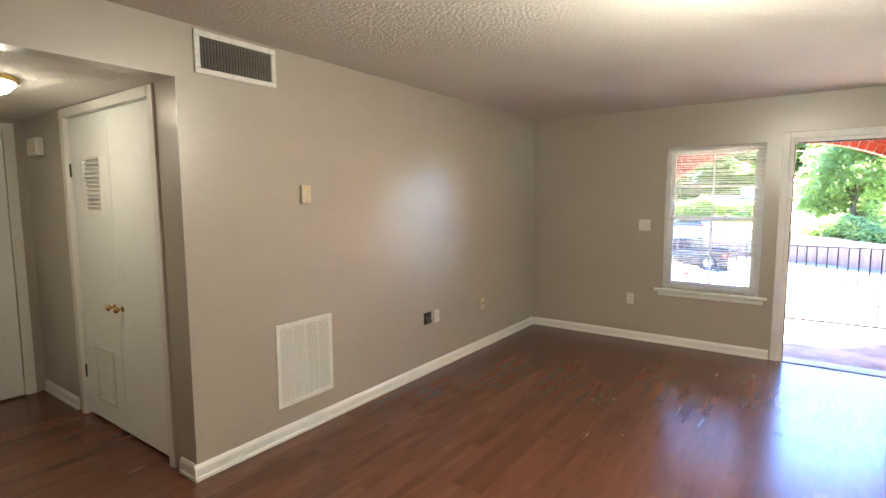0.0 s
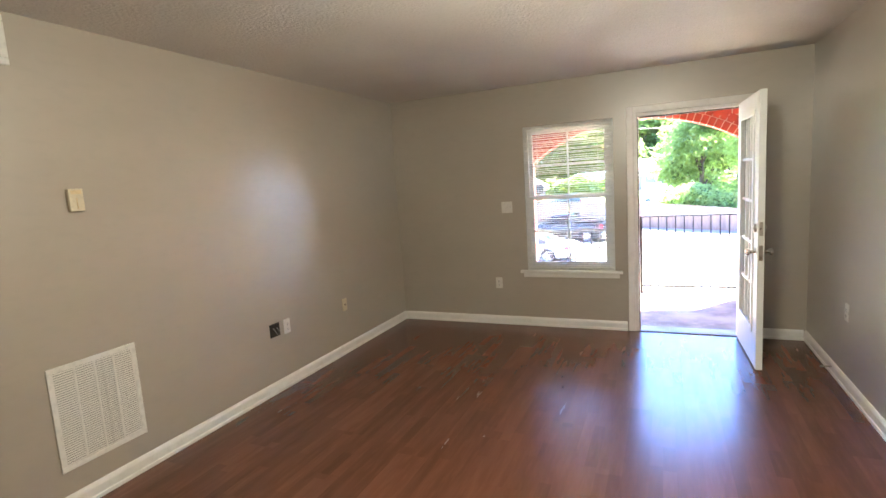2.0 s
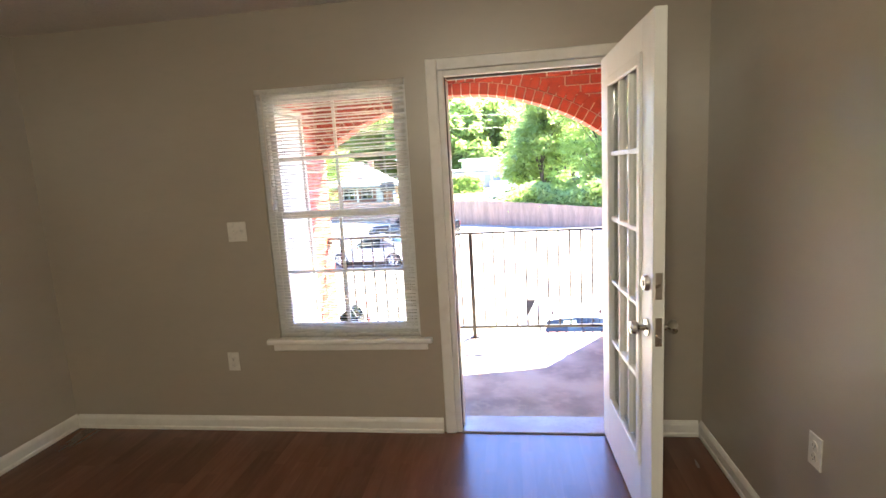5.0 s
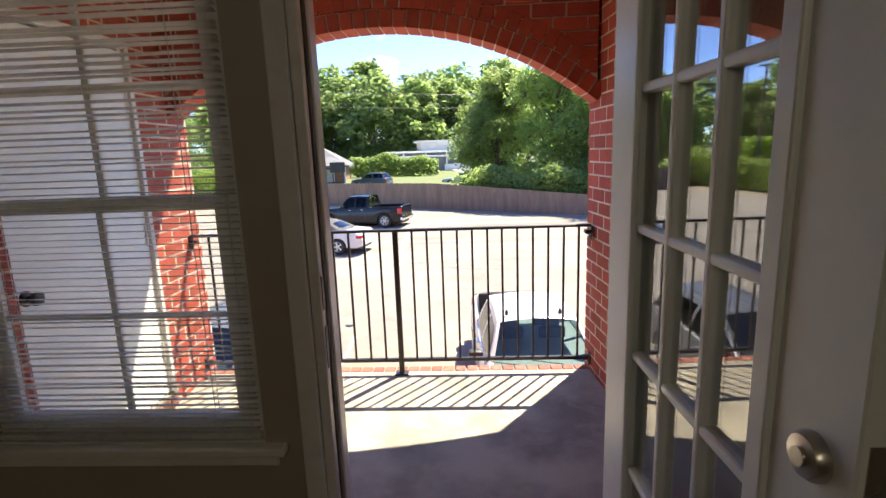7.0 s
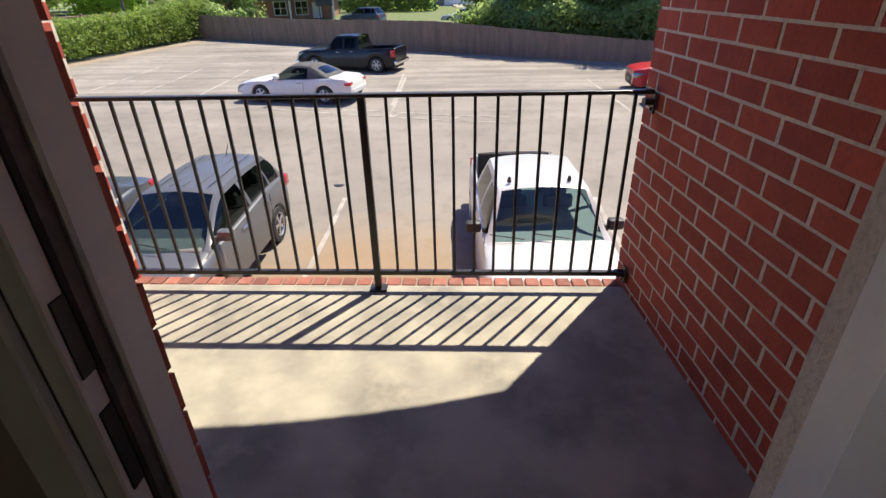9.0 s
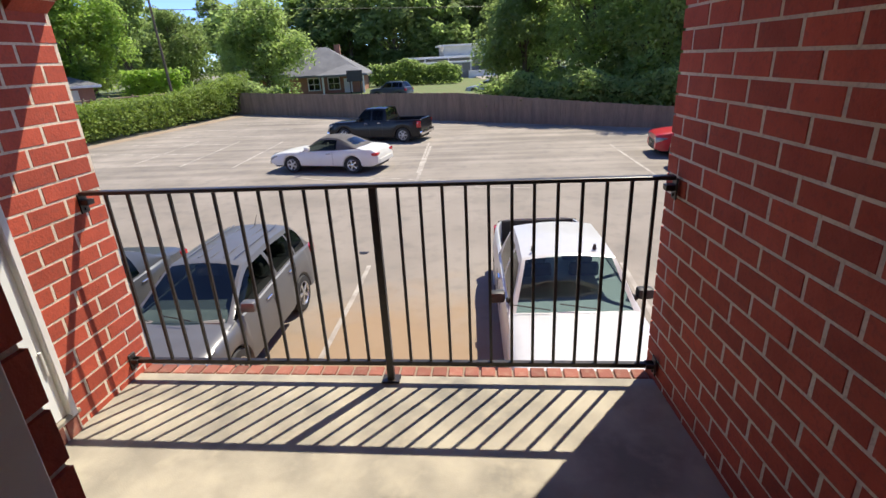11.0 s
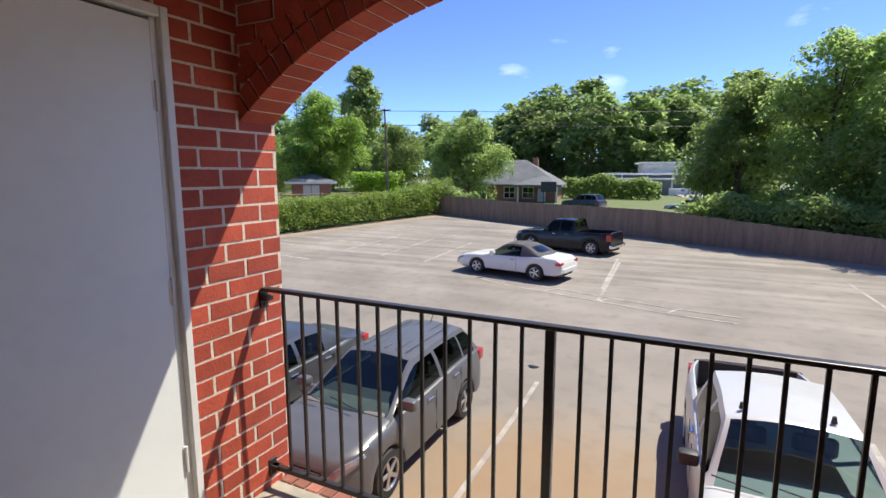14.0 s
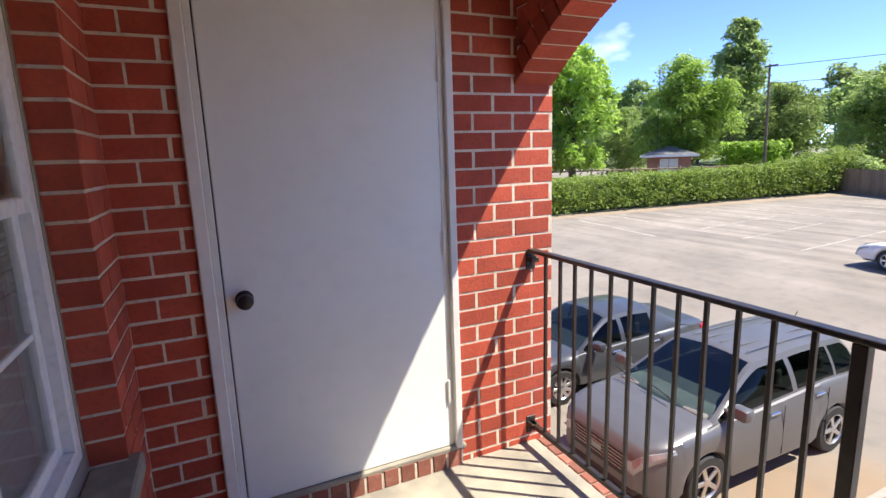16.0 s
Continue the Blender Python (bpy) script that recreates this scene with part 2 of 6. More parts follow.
# ---- mesh building ----
class Build:
    """Collects shapes into one bmesh, then makes an object of it."""

    def __init__(self):
        self.bm = bmesh.new()

    def box(self, x0, x1, y0, y1, z0, z1, bevel=0.0, m=None, seg=1):
        b = bmesh.new()
        bmesh.ops.create_cube(b, size=1)
        for v in b.verts:
            v.co = Vector((x0 + (v.co.x + 0.5) * (x1 - x0), y0 + (v.co.y + 0.5) * (y1 - y0), z0 + (v.co.z + 0.5) * (z1 - z0)))
        if bevel:
            bmesh.ops.bevel(b, geom=b.edges[:], offset=bevel, segments=seg, affect="EDGES", profile=0.5)
        self.add(b, m)
        return self

    def add(self, b, m=None):
        if m is not None:
            b.transform(m)
        tmp = bpy.data.meshes.new("tmp")
        b.to_mesh(tmp)
        b.free()
        self.bm.from_mesh(tmp)
        bpy.data.meshes.remove(tmp)

    def cyl(self, p, q, r, r2=None, seg=12, bevel=0.0):
        p, q = Vector(p), Vector(q)
        b = bmesh.new()
        bmesh.ops.create_cone(b, cap_ends=True, segments=seg, radius1=r, radius2=r if r2 is None else r2, depth=(q - p).length)
        if bevel:
            caps = [e for e in b.edges if abs(e.verts[0].co.z - e.verts[1].co.z) < 1e-6]
            bmesh.ops.bevel(b, geom=caps, offset=bevel, segments=2, affect="EDGES", profile=0.5)
        self.add(b, Matrix.Translation((p + q) / 2) @ (q - p).to_track_quat("Z", "Y").to_matrix().to_4x4())
        return self

    def lathe(self, profile, m=None, seg=20, caps=True):
        """profile: (radius, height) from bottom to top, about z."""
        b = bmesh.new()
        rings = []
        for r, z in profile:
            rings.append([b.verts.new((r * math.cos(2 * math.pi * k / seg), r * math.sin(2 * math.pi * k / seg), z)) for k in range(seg)])
        for a, c in zip(rings, rings[1:]):
            for k in range(seg):
                b.faces.new((a[k], a[(k + 1) % seg], c[(k + 1) % seg], c[k]))
        if caps:
            b.faces.new(rings[0][::-1])
            b.faces.new(rings[-1])
        self.add(b, m)
        return self

    def ball(self, c, r, scale=(1, 1, 1), sub=2):
        b = bmesh.new()
        bmesh.ops.create_icosphere(b, subdivisions=sub, radius=r)
        self.add(b, Matrix.Translation(c) @ Matrix.Diagonal((*scale, 1)))
        return self

    def prism(self, outline, axis, a0, a1):
        """A closed outline of (u, v) pulled along an axis: x: (y, z); y: (x, z); z: (x, y)."""
        b = bmesh.new()

        def at(u, v, a):
            return {"x": (a, u, v), "y": (u, a, v), "z": (u, v, a)}[axis]
        lo = [b.verts.new(at(u, v, a0)) for u, v in outline]
        hi = [b.verts.new(at(u, v, a1)) for u, v in outline]
        k = len(outline)
        for i in range(k):
            b.faces.new((lo[i], lo[(i + 1) % k], hi[(i + 1) % k], hi[i]))
        b.faces.new(lo[::-1])
        b.faces.new(hi)
        bmesh.ops.recalc_face_normals(b, faces=b.faces[:])
        self.add(b)
        return self

    def done(self, name, material, parent=None, smooth=False, m=None, shadow=True):
        me = bpy.data.meshes.new(name)
        self.bm.normal_update()
        self.bm.to_mesh(me)
        self.bm.free()
        me.materials.append(material)
        if smooth:
            me.polygons.foreach_set("use_smooth", [True] * len(me.polygons))
            me.set_sharp_from_angle(angle=radians(35))
        ob = new(name, me)
        if m is not None:
            ob.matrix_basis = m
        if parent is not None:
            ob.parent = parent
        if not shadow:
            ob.visible_shadow = False
        return ob


def base(name, m=None):
    ob = new(name)
    ob.empty_display_size = 0.1
    if m is not None:
        ob.matrix_basis = m
    return ob


def structure(ob, label, category):
    return tagged(ob, label, category, kind="structure")


# ---- living room shell ----
W, H = 3.87, 2.44          # width, height
S0 = -8.0                  # south wall
HALL0, HALL1 = -5.35, -4.21
HX = -2.32                 # end of the hall
HZ = 2.16                  # hall ceiling
EXT = 0.18                 # outer brick face of the north wall
WX0, WX1, WZ0, WZ1 = 1.47, 2.33, 0.59, 2.03   # window opening
DX0, DX1, DZ1 = 2.508, 3.428, 2.05              # door opening
BF = -0.05                 # balcony floor
BX0, BX1 = 1.12, 3.755     # balcony side faces at the railing
SPLAY = 5.0                # the east side wall opens towards the house, degrees
NBX = 3.90                 # where it meets the house
BY1 = 1.97                 # outer face of the arch wall

b = Build()
b.box(-0.12, 0, HALL1 + 0.12, 0.10, 0, H)
b.box(-0.12, 0, HALL1, HALL1 + 0.12, 0, H)
wall_w = structure(b.done("wall_west", M_WALL), "taupe painted drywall wall with grilles and outlets", "wall")
b = Build()
b.box(-0.12, 0, S0, HALL0, 0, H).box(-0.12, 0, HALL0, HALL1, HZ, H)
structure(b.done("wall_west_south", M_WALL), "taupe painted drywall wall beside the hall opening", "wall")
structure(Build().box(W, W + 0.12, S0, 0.10, 0, H).done("wall_east", M_WALL), "taupe painted drywall side wall, semi-gloss", "wall")
structure(Build().box(-0.12, W + 0.12, S0 - 0.12, S0, 0, H).done("wall_south", M_WALL), "taupe painted drywall wall", "wall")
b = Build()
N1 = 0.078
b.box(0, WX0, 0, N1, 0, H).box(WX0, WX1, 0, N1, 0, WZ0).box(WX0, WX1, 0, N1, WZ1, H).box(WX1, DX0, 0, N1, 0, H)
b.box(DX0, DX1, 0, N1, DZ1, H).box(DX1, W, 0, N1, 0, H)
wall_n = structure(b.done("wall_north", M_WALL), "taupe painted drywall wall with window and open door", "wall")
structure(Build().box(-0.12, W + 0.12, S0 - 0.12, 0.1, H, H + 0.12).done("ceiling", M_CEIL), "off-white knockdown textured ceiling", "ceiling")
# hall
b = Build()
b.box(HX, -1.56, HALL1, HALL1 + 0.12, 0, HZ).box(-0.23, -0.12, HALL1, HALL1 + 0.12, 0, HZ).box(-1.56, -0.23, HALL1 + 0.02, HALL1 + 0.12, 2.11, HZ)
structure(b.done("wall_hall_north", M_WALL), "taupe painted hall wall beside the closet", "wall")
b = Build()
b.box(HX - 0.12, -0.12, HALL0 - 0.12, HALL0, 0, HZ)
structure(b.done("wall_hall_south", M_WALL), "taupe painted hall wall", "wall")
structure(Build().box(HX - 0.12, HX, HALL0, HALL1 + 0.12, 0, HZ).done("wall_hall_west", M_WALL), "taupe painted wall at the end of the hall", "wall")
structure(Build().box(HX - 0.12, -0.12, HALL0 - 0.12, HALL1 + 0.6, HZ, HZ + 0.1).done("ceiling_hall", M_CEIL), "lowered off-white textured hall ceiling", "ceiling")
structure(Build().box(-1.7, -0.12, HALL1 + 0.55, HALL1 + 0.6, 0, HZ).box(-1.7, -1.65, HALL1 + 0.12, HALL1 + 0.55, 0, HZ).box(HX - 0.12, -1.7, HALL1 + 0.12, HALL1 + 0.6, 0, HZ).done("wall_closet", M_WALL), "plain back wall of the closet", "wall")


def baseboard(x0, y0, x1, y1, side):
    """A run of white baseboard from one point to another; side: its inward normal."""
    p, q = Vector((x0, y0, 0)), Vector((x1, y1, 0))
    d = (q - p).normalized()
    n = Vector((side[0], side[1], 0))
    prof = [(0.0, 0.0), (0.019, 0.0), (0.019, 0.018), (0.014, 0.024), (0.014, 0.066), (0.010, 0.078), (0.004, 0.088), (0.0, 0.09)]
    bb = bmesh.new()
    a = [bb.verts.new(p + n * u + Vector((0, 0, v))) for u, v in prof]
    c = [bb.verts.new(q + n * u + Vector((0, 0, v))) for u, v in prof]
    k = len(prof)
    for i in range(k):
        bb.faces.new((a[i], a[(i + 1) % k], c[(i + 1) % k], c[i]))
    bb.faces.new(a[::-1])
    bb.faces.new(c)
    bmesh.ops.recalc_face_normals(bb, faces=bb.faces[:])
    k = Build()
    k.add(bb)
    return k.done("baseboard", M_TRIM)


for run in ((0.001, HALL1 - 0.019, 0.001, -0.001, (1, 0)), (0.02, -0.001, DX0 - 0.075, -0.001, (0, -1)), (DX1 + 0.075, -0.001, W - 0.02, -0.001, (0, -1)),
            (W - 0.001, -0.001, W - 0.001, S0, (-1, 0)), (0.001, S0, 0.001, HALL0, (1, 0)), (0.02, S0 + 0.001, W - 0.02, S0 + 0.001, (0, 1)),
            (-0.16, HALL1 - 0.001, 0.001, HALL1 - 0.001, (0, -1)), (HX + 0.02, HALL1 - 0.001, -1.63, HALL1 - 0.001, (0, -1)),
            (HX + 0.02, HALL0 + 0.001, 0.001, HALL0 + 0.001, (0, 1))):
    structure(baseboard(*run), "white painted wooden baseboard", "baseboard")
structure(Build().box(HX - 0.12, W + 0.12, S0 - 0.12, 0.1, -0.2, -0.012).done("floor", M_VOID), "dark cherry laminate plank floor, glossy", "floor")
FLOOR = bpy.data.objects["floor"]


# ---- window and its blind ----
def casing(b, x0, x1, z0, z1, y, w=0.06, t=0.018, floor=True):
    b.box(x0 - w, x0, y - t, y, z0, z1 + w, 0.004)
    b.box(x1, x1 + w, y - t, y, z0, z1 + w, 0.004)
    b.box(x0, x1, y - t, y, z1, z1 + w, 0.004)


win = base("window_1")
structure(win, "white vinyl single-hung window with divided panes", "window")
fy = 0.046
b = Build()
b.box(WX0, WX0 + 0.045, fy - 0.026, fy + 0.03, WZ0, WZ1, 0.004).box(WX1 - 0.045, WX1, fy - 0.026, fy + 0.03, WZ0, WZ1, 0.004)
b.box(WX0 + 0.045, WX1 - 0.045, fy - 0.026, fy + 0.03, WZ0, WZ0 + 0.045, 0.004).box(WX0 + 0.045, WX1 - 0.045, fy - 0.026, fy + 0.03, WZ1 - 0.04, WZ1, 0.004)
b.done("frame", M_VINYL, win)
wm = (WZ0 + WZ1) / 2 + 0.01
for z0, z1, dy in ((WZ0 + 0.045, wm + 0.02, -0.012), (wm - 0.02, WZ1 - 0.04, 0.016)):
    b = Build()
    a0, a1 = WX0 + 0.045, WX1 - 0.045
    y0, y1 = fy + dy - 0.011, fy + dy + 0.011
    b.box(a0, a0 + 0.04, y0, y1, z0, z1, 0.003).box(a1 - 0.04, a1, y0, y1, z0, z1, 0.003)
    b.box(a0 + 0.04, a1 - 0.04, y0, y1, z0, z0 + 0.04, 0.003).box(a0 + 0.04, a1 - 0.04, y0, y1, z1 - 0.04, z1, 0.003)
    xm, zm = (a0 + a1) / 2, (z0 + z1) / 2
    b.box(xm - 0.009, xm + 0.009, y0 + 0.004, y1 - 0.004, z0 + 0.04, z1 - 0.04, 0.002)
    b.box(a0 + 0.04, xm - 0.009, y0 + 0.004, y1 - 0.004, zm - 0.009, zm + 0.009, 0.002).box(xm + 0.009, a1 - 0.04, y0 + 0.004, y1 - 0.004, zm - 0.009, zm + 0.009, 0.002)
    sash = b.done("sash", M_VINYL, win)
    Build().box(a0 + 0.035, a1 - 0.035, fy + dy - 0.002, fy + dy + 0.002, z0 + 0.035, z1 - 0.035).done("pane", M_GLASS, sash, shadow=False)
b = Build()
b.box(WX0 - 0.07, WX1 + 0.07, -0.045, 0.0, WZ0 - 0.03, WZ0, 0.008, seg=2).box(WX0 + 0.001, WX1 - 0.001, -0.002, 0.02, WZ0 - 0.026, WZ0 + 0.001)
b.box(WX0 - 0.04, WX1 + 0.04, -0.016, -0.001, WZ0 - 0.075, WZ0 - 0.03, 0.004)
structure(b.done("window_sill", M_TRIM), "white painted wooden window stool and apron", "window sill")

blind = base("window_blind")
tagged(blind, "white aluminium mini blind, lowered with half-open slats, on the window", "blind")
Build().box(WX0 + 0.008, WX1 - 0.008, -0.012, 0.018, WZ1 - 0.028, WZ1 - 0.003, 0.003).done("headrail", M_SLAT, blind)
Build().box(WX0 + 0.012, WX1 - 0.012, -0.007, 0.015, WZ0 + 0.012, WZ0 + 0.03, 0.003).done("bottom_rail", M_SLAT, blind)
sb = bmesh.new()
NS = 72
vs = []
for j in range(5):
    u = (j / 4 - 0.5) * 0.026
    for x in (WX0 + 0.012, WX1 - 0.012):
        vs.append(sb.verts.new((x, u, 0.0028 * (1 - (2 * j / 4 - 1) ** 2))))
for j in range(4):
    sb.faces.new((vs[2 * j], vs[2 * j + 1], vs[2 * j + 3], vs[2 * j + 2]))
slat_me = bpy.data.meshes.new("slat")
sb.to_mesh(slat_me)
sb.free()
slat_me.materials.append(M_SLAT)
for i in range(NS):
    s = new("slat", slat_me)
    s.parent = blind
    z = WZ0 + 0.045 + (WZ1 - 0.04 - WZ0 - 0.045) * i / (NS - 1)
    s.matrix_basis = pose(0, 0.004, z, -12 + random.uniform(-3, 3), random.uniform(-0.15, 0.15), 0)
for x in (WX0 + 0.14, WX1 - 0.14):
    Build().cyl((x, -0.008, WZ0 + 0.02), (x, -0.008, WZ1 - 0.01), 0.0012, seg=6).cyl((x, 0.016, WZ0 + 0.02), (x, 0.016, WZ1 - 0.01), 0.0012, seg=6).done("ladder_cord", M_SLAT, blind)
Build().cyl((WX0 + 0.05, -0.016, 1.35), (WX0 + 0.045, -0.010, WZ1 - 0.02), 0.0045, seg=6).done("tilt_wand", M_PLASTIC, blind)

# ---- entry door ----
frame_d = base("door_frame")
structure(frame_d, "white painted wooden door casing and weathered jamb", "door frame")
b = Build()
casing(b, DX0, DX1, 0, DZ1, 0.0)
b.done("casing", M_TRIM, frame_d)
b = Build()
JT = 0.032
b.box(DX0 + 0.001, DX0 + JT, -0.004, 0.03, 0, DZ1, 0.003).box(DX1 - JT, DX1 - 0.001, -0.004, 0.02, 0, DZ1, 0.003).box(DX0 + JT, DX1 - JT, -0.004, 0.03, DZ1 - JT, DZ1 - 0.001, 0.003)
b.done("jamb", M_TRIM, frame_d)
b = Build()
b.box(DX0 + 0.001, DX0 + JT + 0.005, 0.03, 0.058, 0, DZ1, 0.004).box(DX0 + JT + 0.012, DX1 - JT, 0.03, 0.065, DZ1 - JT - 0.012, DZ1 - 0.001, 0.004)
b.done("door_stop", M_DARKJAMB, frame_d)
b = Build()
b.box(DX0 + 0.025, DX0 + JT + 0.010, 0.058, 0.121, 0, DZ1 - JT - 0.013, 0.004).box(DX1 - JT, DX1 - 0.001, 0.02, 0.105, 0, DZ1, 0.004).box(DX0 + JT, DX1 - JT, 0.065, 0.105, DZ1 - JT, DZ1 - 0.001, 0.004)
b.done("brick_mould", M_TRIM, frame_d)
b = Build()
b.box(DX0 + JT - 0.001, DX0 + JT + 0.002, 0.006, 0.028, 0.82, 0.95, 0.001).box(DX0 + JT - 0.001, DX0 + JT + 0.002, 0.006, 0.028, 1.0, 1.1, 0.001)
b.done("strike_plate", M_BLACKMETAL, frame_d)
b = Build()
b.box(DX0 + JT, DX1 - JT, -0.012, 0.07, -0.012, 0.010, 0.005).box(DX0 + JT, DX1 - JT, 0.07, EXT + 0.02, -0.04, 0.0, 0.004)
structure(b.done("threshold", M_ALU), "worn metal door threshold", "threshold")


def entry_door(width, height):
    """White door with fifteen panes, knob and deadbolt. Hinge line at the origin, leaf along -y, outer face towards -x."""
    d = base("entry_door")
    T = 0.044
    st, top, bot, lip = 0.145, 0.12, 0.25, 0.038
    b = Build()
    b.box(-T, 0, -st, 0, 0, height, 0.003).box(-T, 0, -width, -width + st, 0, height, 0.003)
    b.box(-T, 0, -width + st, -st, 0, bot, 0.002).box(-T, 0, -width + st, -st, height - top, height, 0.002)
    b.done("leaf", M_DOOR, d)
    b = Build()
    y0, y1, z0, z1 = -width + st, -st, bot, height - top
    # raised frame round the glazing, both faces
    for xx in (-T - 0.010, -0.006):
        b.box(xx, xx + 0.016, y0 - 0.004, y0 + lip, z0 - 0.004, z1 + 0.004, 0.005, None, 2).box(xx, xx + 0.016, y1 - lip, y1 + 0.004, z0 - 0.004, z1 + 0.004, 0.005, None, 2)
        b.box(xx, xx + 0.016, y0 + lip, y1 - lip, z0 - 0.004, z0 + lip, 0.005, None, 2).box(xx, xx + 0.016, y0 + lip, y1 - lip, z1 - lip, z1 + 0.004, 0.005, None, 2)
    y0, y1, z0, z1 = y0 + lip, y1 - lip, z0 + lip, z1 - lip
    for i in range(1, 3):
        y = y0 + (y1 - y0) * i / 3
        b.box(-T + 0.002, -0.002, y - 0.011, y + 0.011, z0 - 0.002, z1 + 0.002, 0.006, None, 2)
    for j in range(1, 5):
        z = z0 + (z1 - z0) * j / 5
        b.box(-T + 0.004, -0.004, y0 - 0.002, y1 + 0.002, z - 0.011, z + 0.011, 0.006, None, 2)
    b.done("glazing_bars", M_DOOR, d)
    for i in range(3):
        for j in range(5):
            a0, a1 = y0 + (y1 - y0) * i / 3 + (0.008 if i else -0.006), y0 + (y1 - y0) * (i + 1) / 3 - (0.008 if i < 2 else -0.006)
            c0, c1 = z0 + (z1 - z0) * j / 5 + (0.008 if j else -0.006), z0 + (z1 - z0) * (j + 1) / 5 - (0.008 if j < 4 else -0.006)
            Build().box(-T / 2 - 0.002, -T / 2 + 0.002, a0, a1, c0, c1).done("pane", M_DOORGLASS, d, shadow=False)
    ky = -width + 0.062
    b = Build()
    for s, x in ((-1, -T), (1, 0)):
        m = Matrix.Translation((x, ky, 0.875)) @ pose(0, 0, 0, 0, 90 * s, 0)
        b.lathe([(0.033, 0), (0.033, 0.006), (0.012, 0.01), (0.011, 0.03), (0.022, 0.036), (0.028, 0.048), (0.026, 0.06), (0.012, 0.066)], m)
    b.done("knob", M_NICKEL, d, smooth=True)
    b = Build()
    for s, x in ((-1, -T), (1, 0)):
        m = Matrix.Translation((x, ky, 1.05)) @ pose(0, 0, 0, 0, 90 * s, 0)
        b.lathe([(0.031, 0), (0.031, 0.008), (0.026, 0.016), (0.012, 0.018), (0.012, 0.022)], m)
    b.box(-T / 2 - 0.012, -T / 2 + 0.012, -width - 0.0015, -width + 0.001, 1.0, 1.10).box(-T / 2 - 0.012, -T / 2 + 0.012, -width - 0.0015, -width + 0.001, 0.82, 0.93)
    b.done("deadbolt", M_NICKEL, d, smooth=True)
    b = Build()
    for z in (0.25, height / 2, height - 0.2):
        b.cyl((0.006, 0.006, z - 0.05), (0.006, 0.006, z + 0.05), 0.006, seg=8)
    b.done("hinge", M_BRASS, d)
    return d


ed = entry_door(0.86, 2.02)
ed.matrix_basis = pose(DX1 - JT - 0.004, -0.006, 0.015, 0, 0, 1.8)
tagged(ed, "white fifteen-pane glazed entry door standing open into the room", "door")

# ---- brick laying ----
BL, BH, JO = 0.1945, 0.0697, 0.0103
Z0 = -0.098                # foot of the first course, under the floor
_brick_meshes = {}


def brick_mesh(length, height=BH, depth=0.06):
    key = (round(length, 2), round(height, 3), depth)
    if key in _brick_meshes:
        return _brick_meshes[key]
    hx, hz, c = length / 2, height / 2, 0.0016
    b = bmesh.new()
    f = [b.verts.new((sx * (hx - c), 0, sz * (hz - c))) for sx, sz in ((-1, -1), (1, -1), (1, 1), (-1, 1))]
    g = [b.verts.new((sx * hx, c, sz * hz)) for sx, sz in ((-1, -1), (1, -1), (1, 1), (-1, 1))]
    h = [b.verts.new((sx * hx, depth, sz * hz)) for sx, sz in ((-1, -1), (1, -1), (1, 1), (-1, 1))]
    b.faces.new(f)
    for i in range(4):
        j = (i + 1) % 4
        b.faces.new((g[i], g[j], f[j], f[i]))
        b.faces.new((h[i], h[j], g[j], g[i]))
    bmesh.ops.recalc_face_normals(b, faces=b.faces[:])
    me = bpy.data.meshes.new("brick")
    b.to_mesh(me)
    b.free()
    me.materials.append(M_BRICK)
    _brick_meshes[key] = me
    return me


def lay(parent, corner, turn, u0, u1, z0, z1, free=None, shift=0.0, depth=0.06):
    """Running bond on a face. corner: where u = 0; turn: degrees about z that turn the u axis from +x, the face looks to its right side (-y before turning).
    free(z): stretches of u that carry brick in the course from z to z + BH."""
    base_m = Matrix.Translation(corner) @ pose(0, 0, 0, 0, 0, turn)
    z, row = z0 + JO / 2, 0
    while z + BH * 0.6 < z1:
        hgt = min(BH, z1 - z - JO / 2)
        for a, c in (free(z) if free else [(u0, u1)]):
            x = a - ((shift + (0.5 if row % 2 else 0.0)) % 1.0) * (BL + JO)
            while x < c:
                s, e = max(x, a), min(x + BL, c)
                if e - s > 0.025:
                    ob = new("brick", brick_mesh(round(e - s, 2), hgt, depth))
                    ob.parent = parent
                    ob.matrix_basis = base_m @ Matrix.Translation(((s + e) / 2, random.uniform(-0.0008, 0.0008) - 0.0018, z + hgt / 2)) @ pose(
                        0, 0, 0, random.uniform(-0.5, 0.5), random.uniform(-0.35, 0.35), random.uniform(-0.3, 0.3))
                x += BL + JO
        z += BH + JO
        row += 1


# ---- balcony shell ----
slab = Build()
slab.box(BX0 - 0.8, BX1 + 0.3, 0.078, BY1 - 0.09, BF - 0.18, BF, 0.006)
structure(slab.done("balcony_floor", M_CONC), "stained grey-tan concrete balcony floor", "balcony floor")
bc = Build()
bc.box(BX0 - 0.8, BX1 + 0.3, 0.078, BY1 - 0.0, H + 0.02, H + 0.14)
structure(bc.done("ceiling_balcony", M_TRIM), "white painted balcony ceiling", "ceiling")
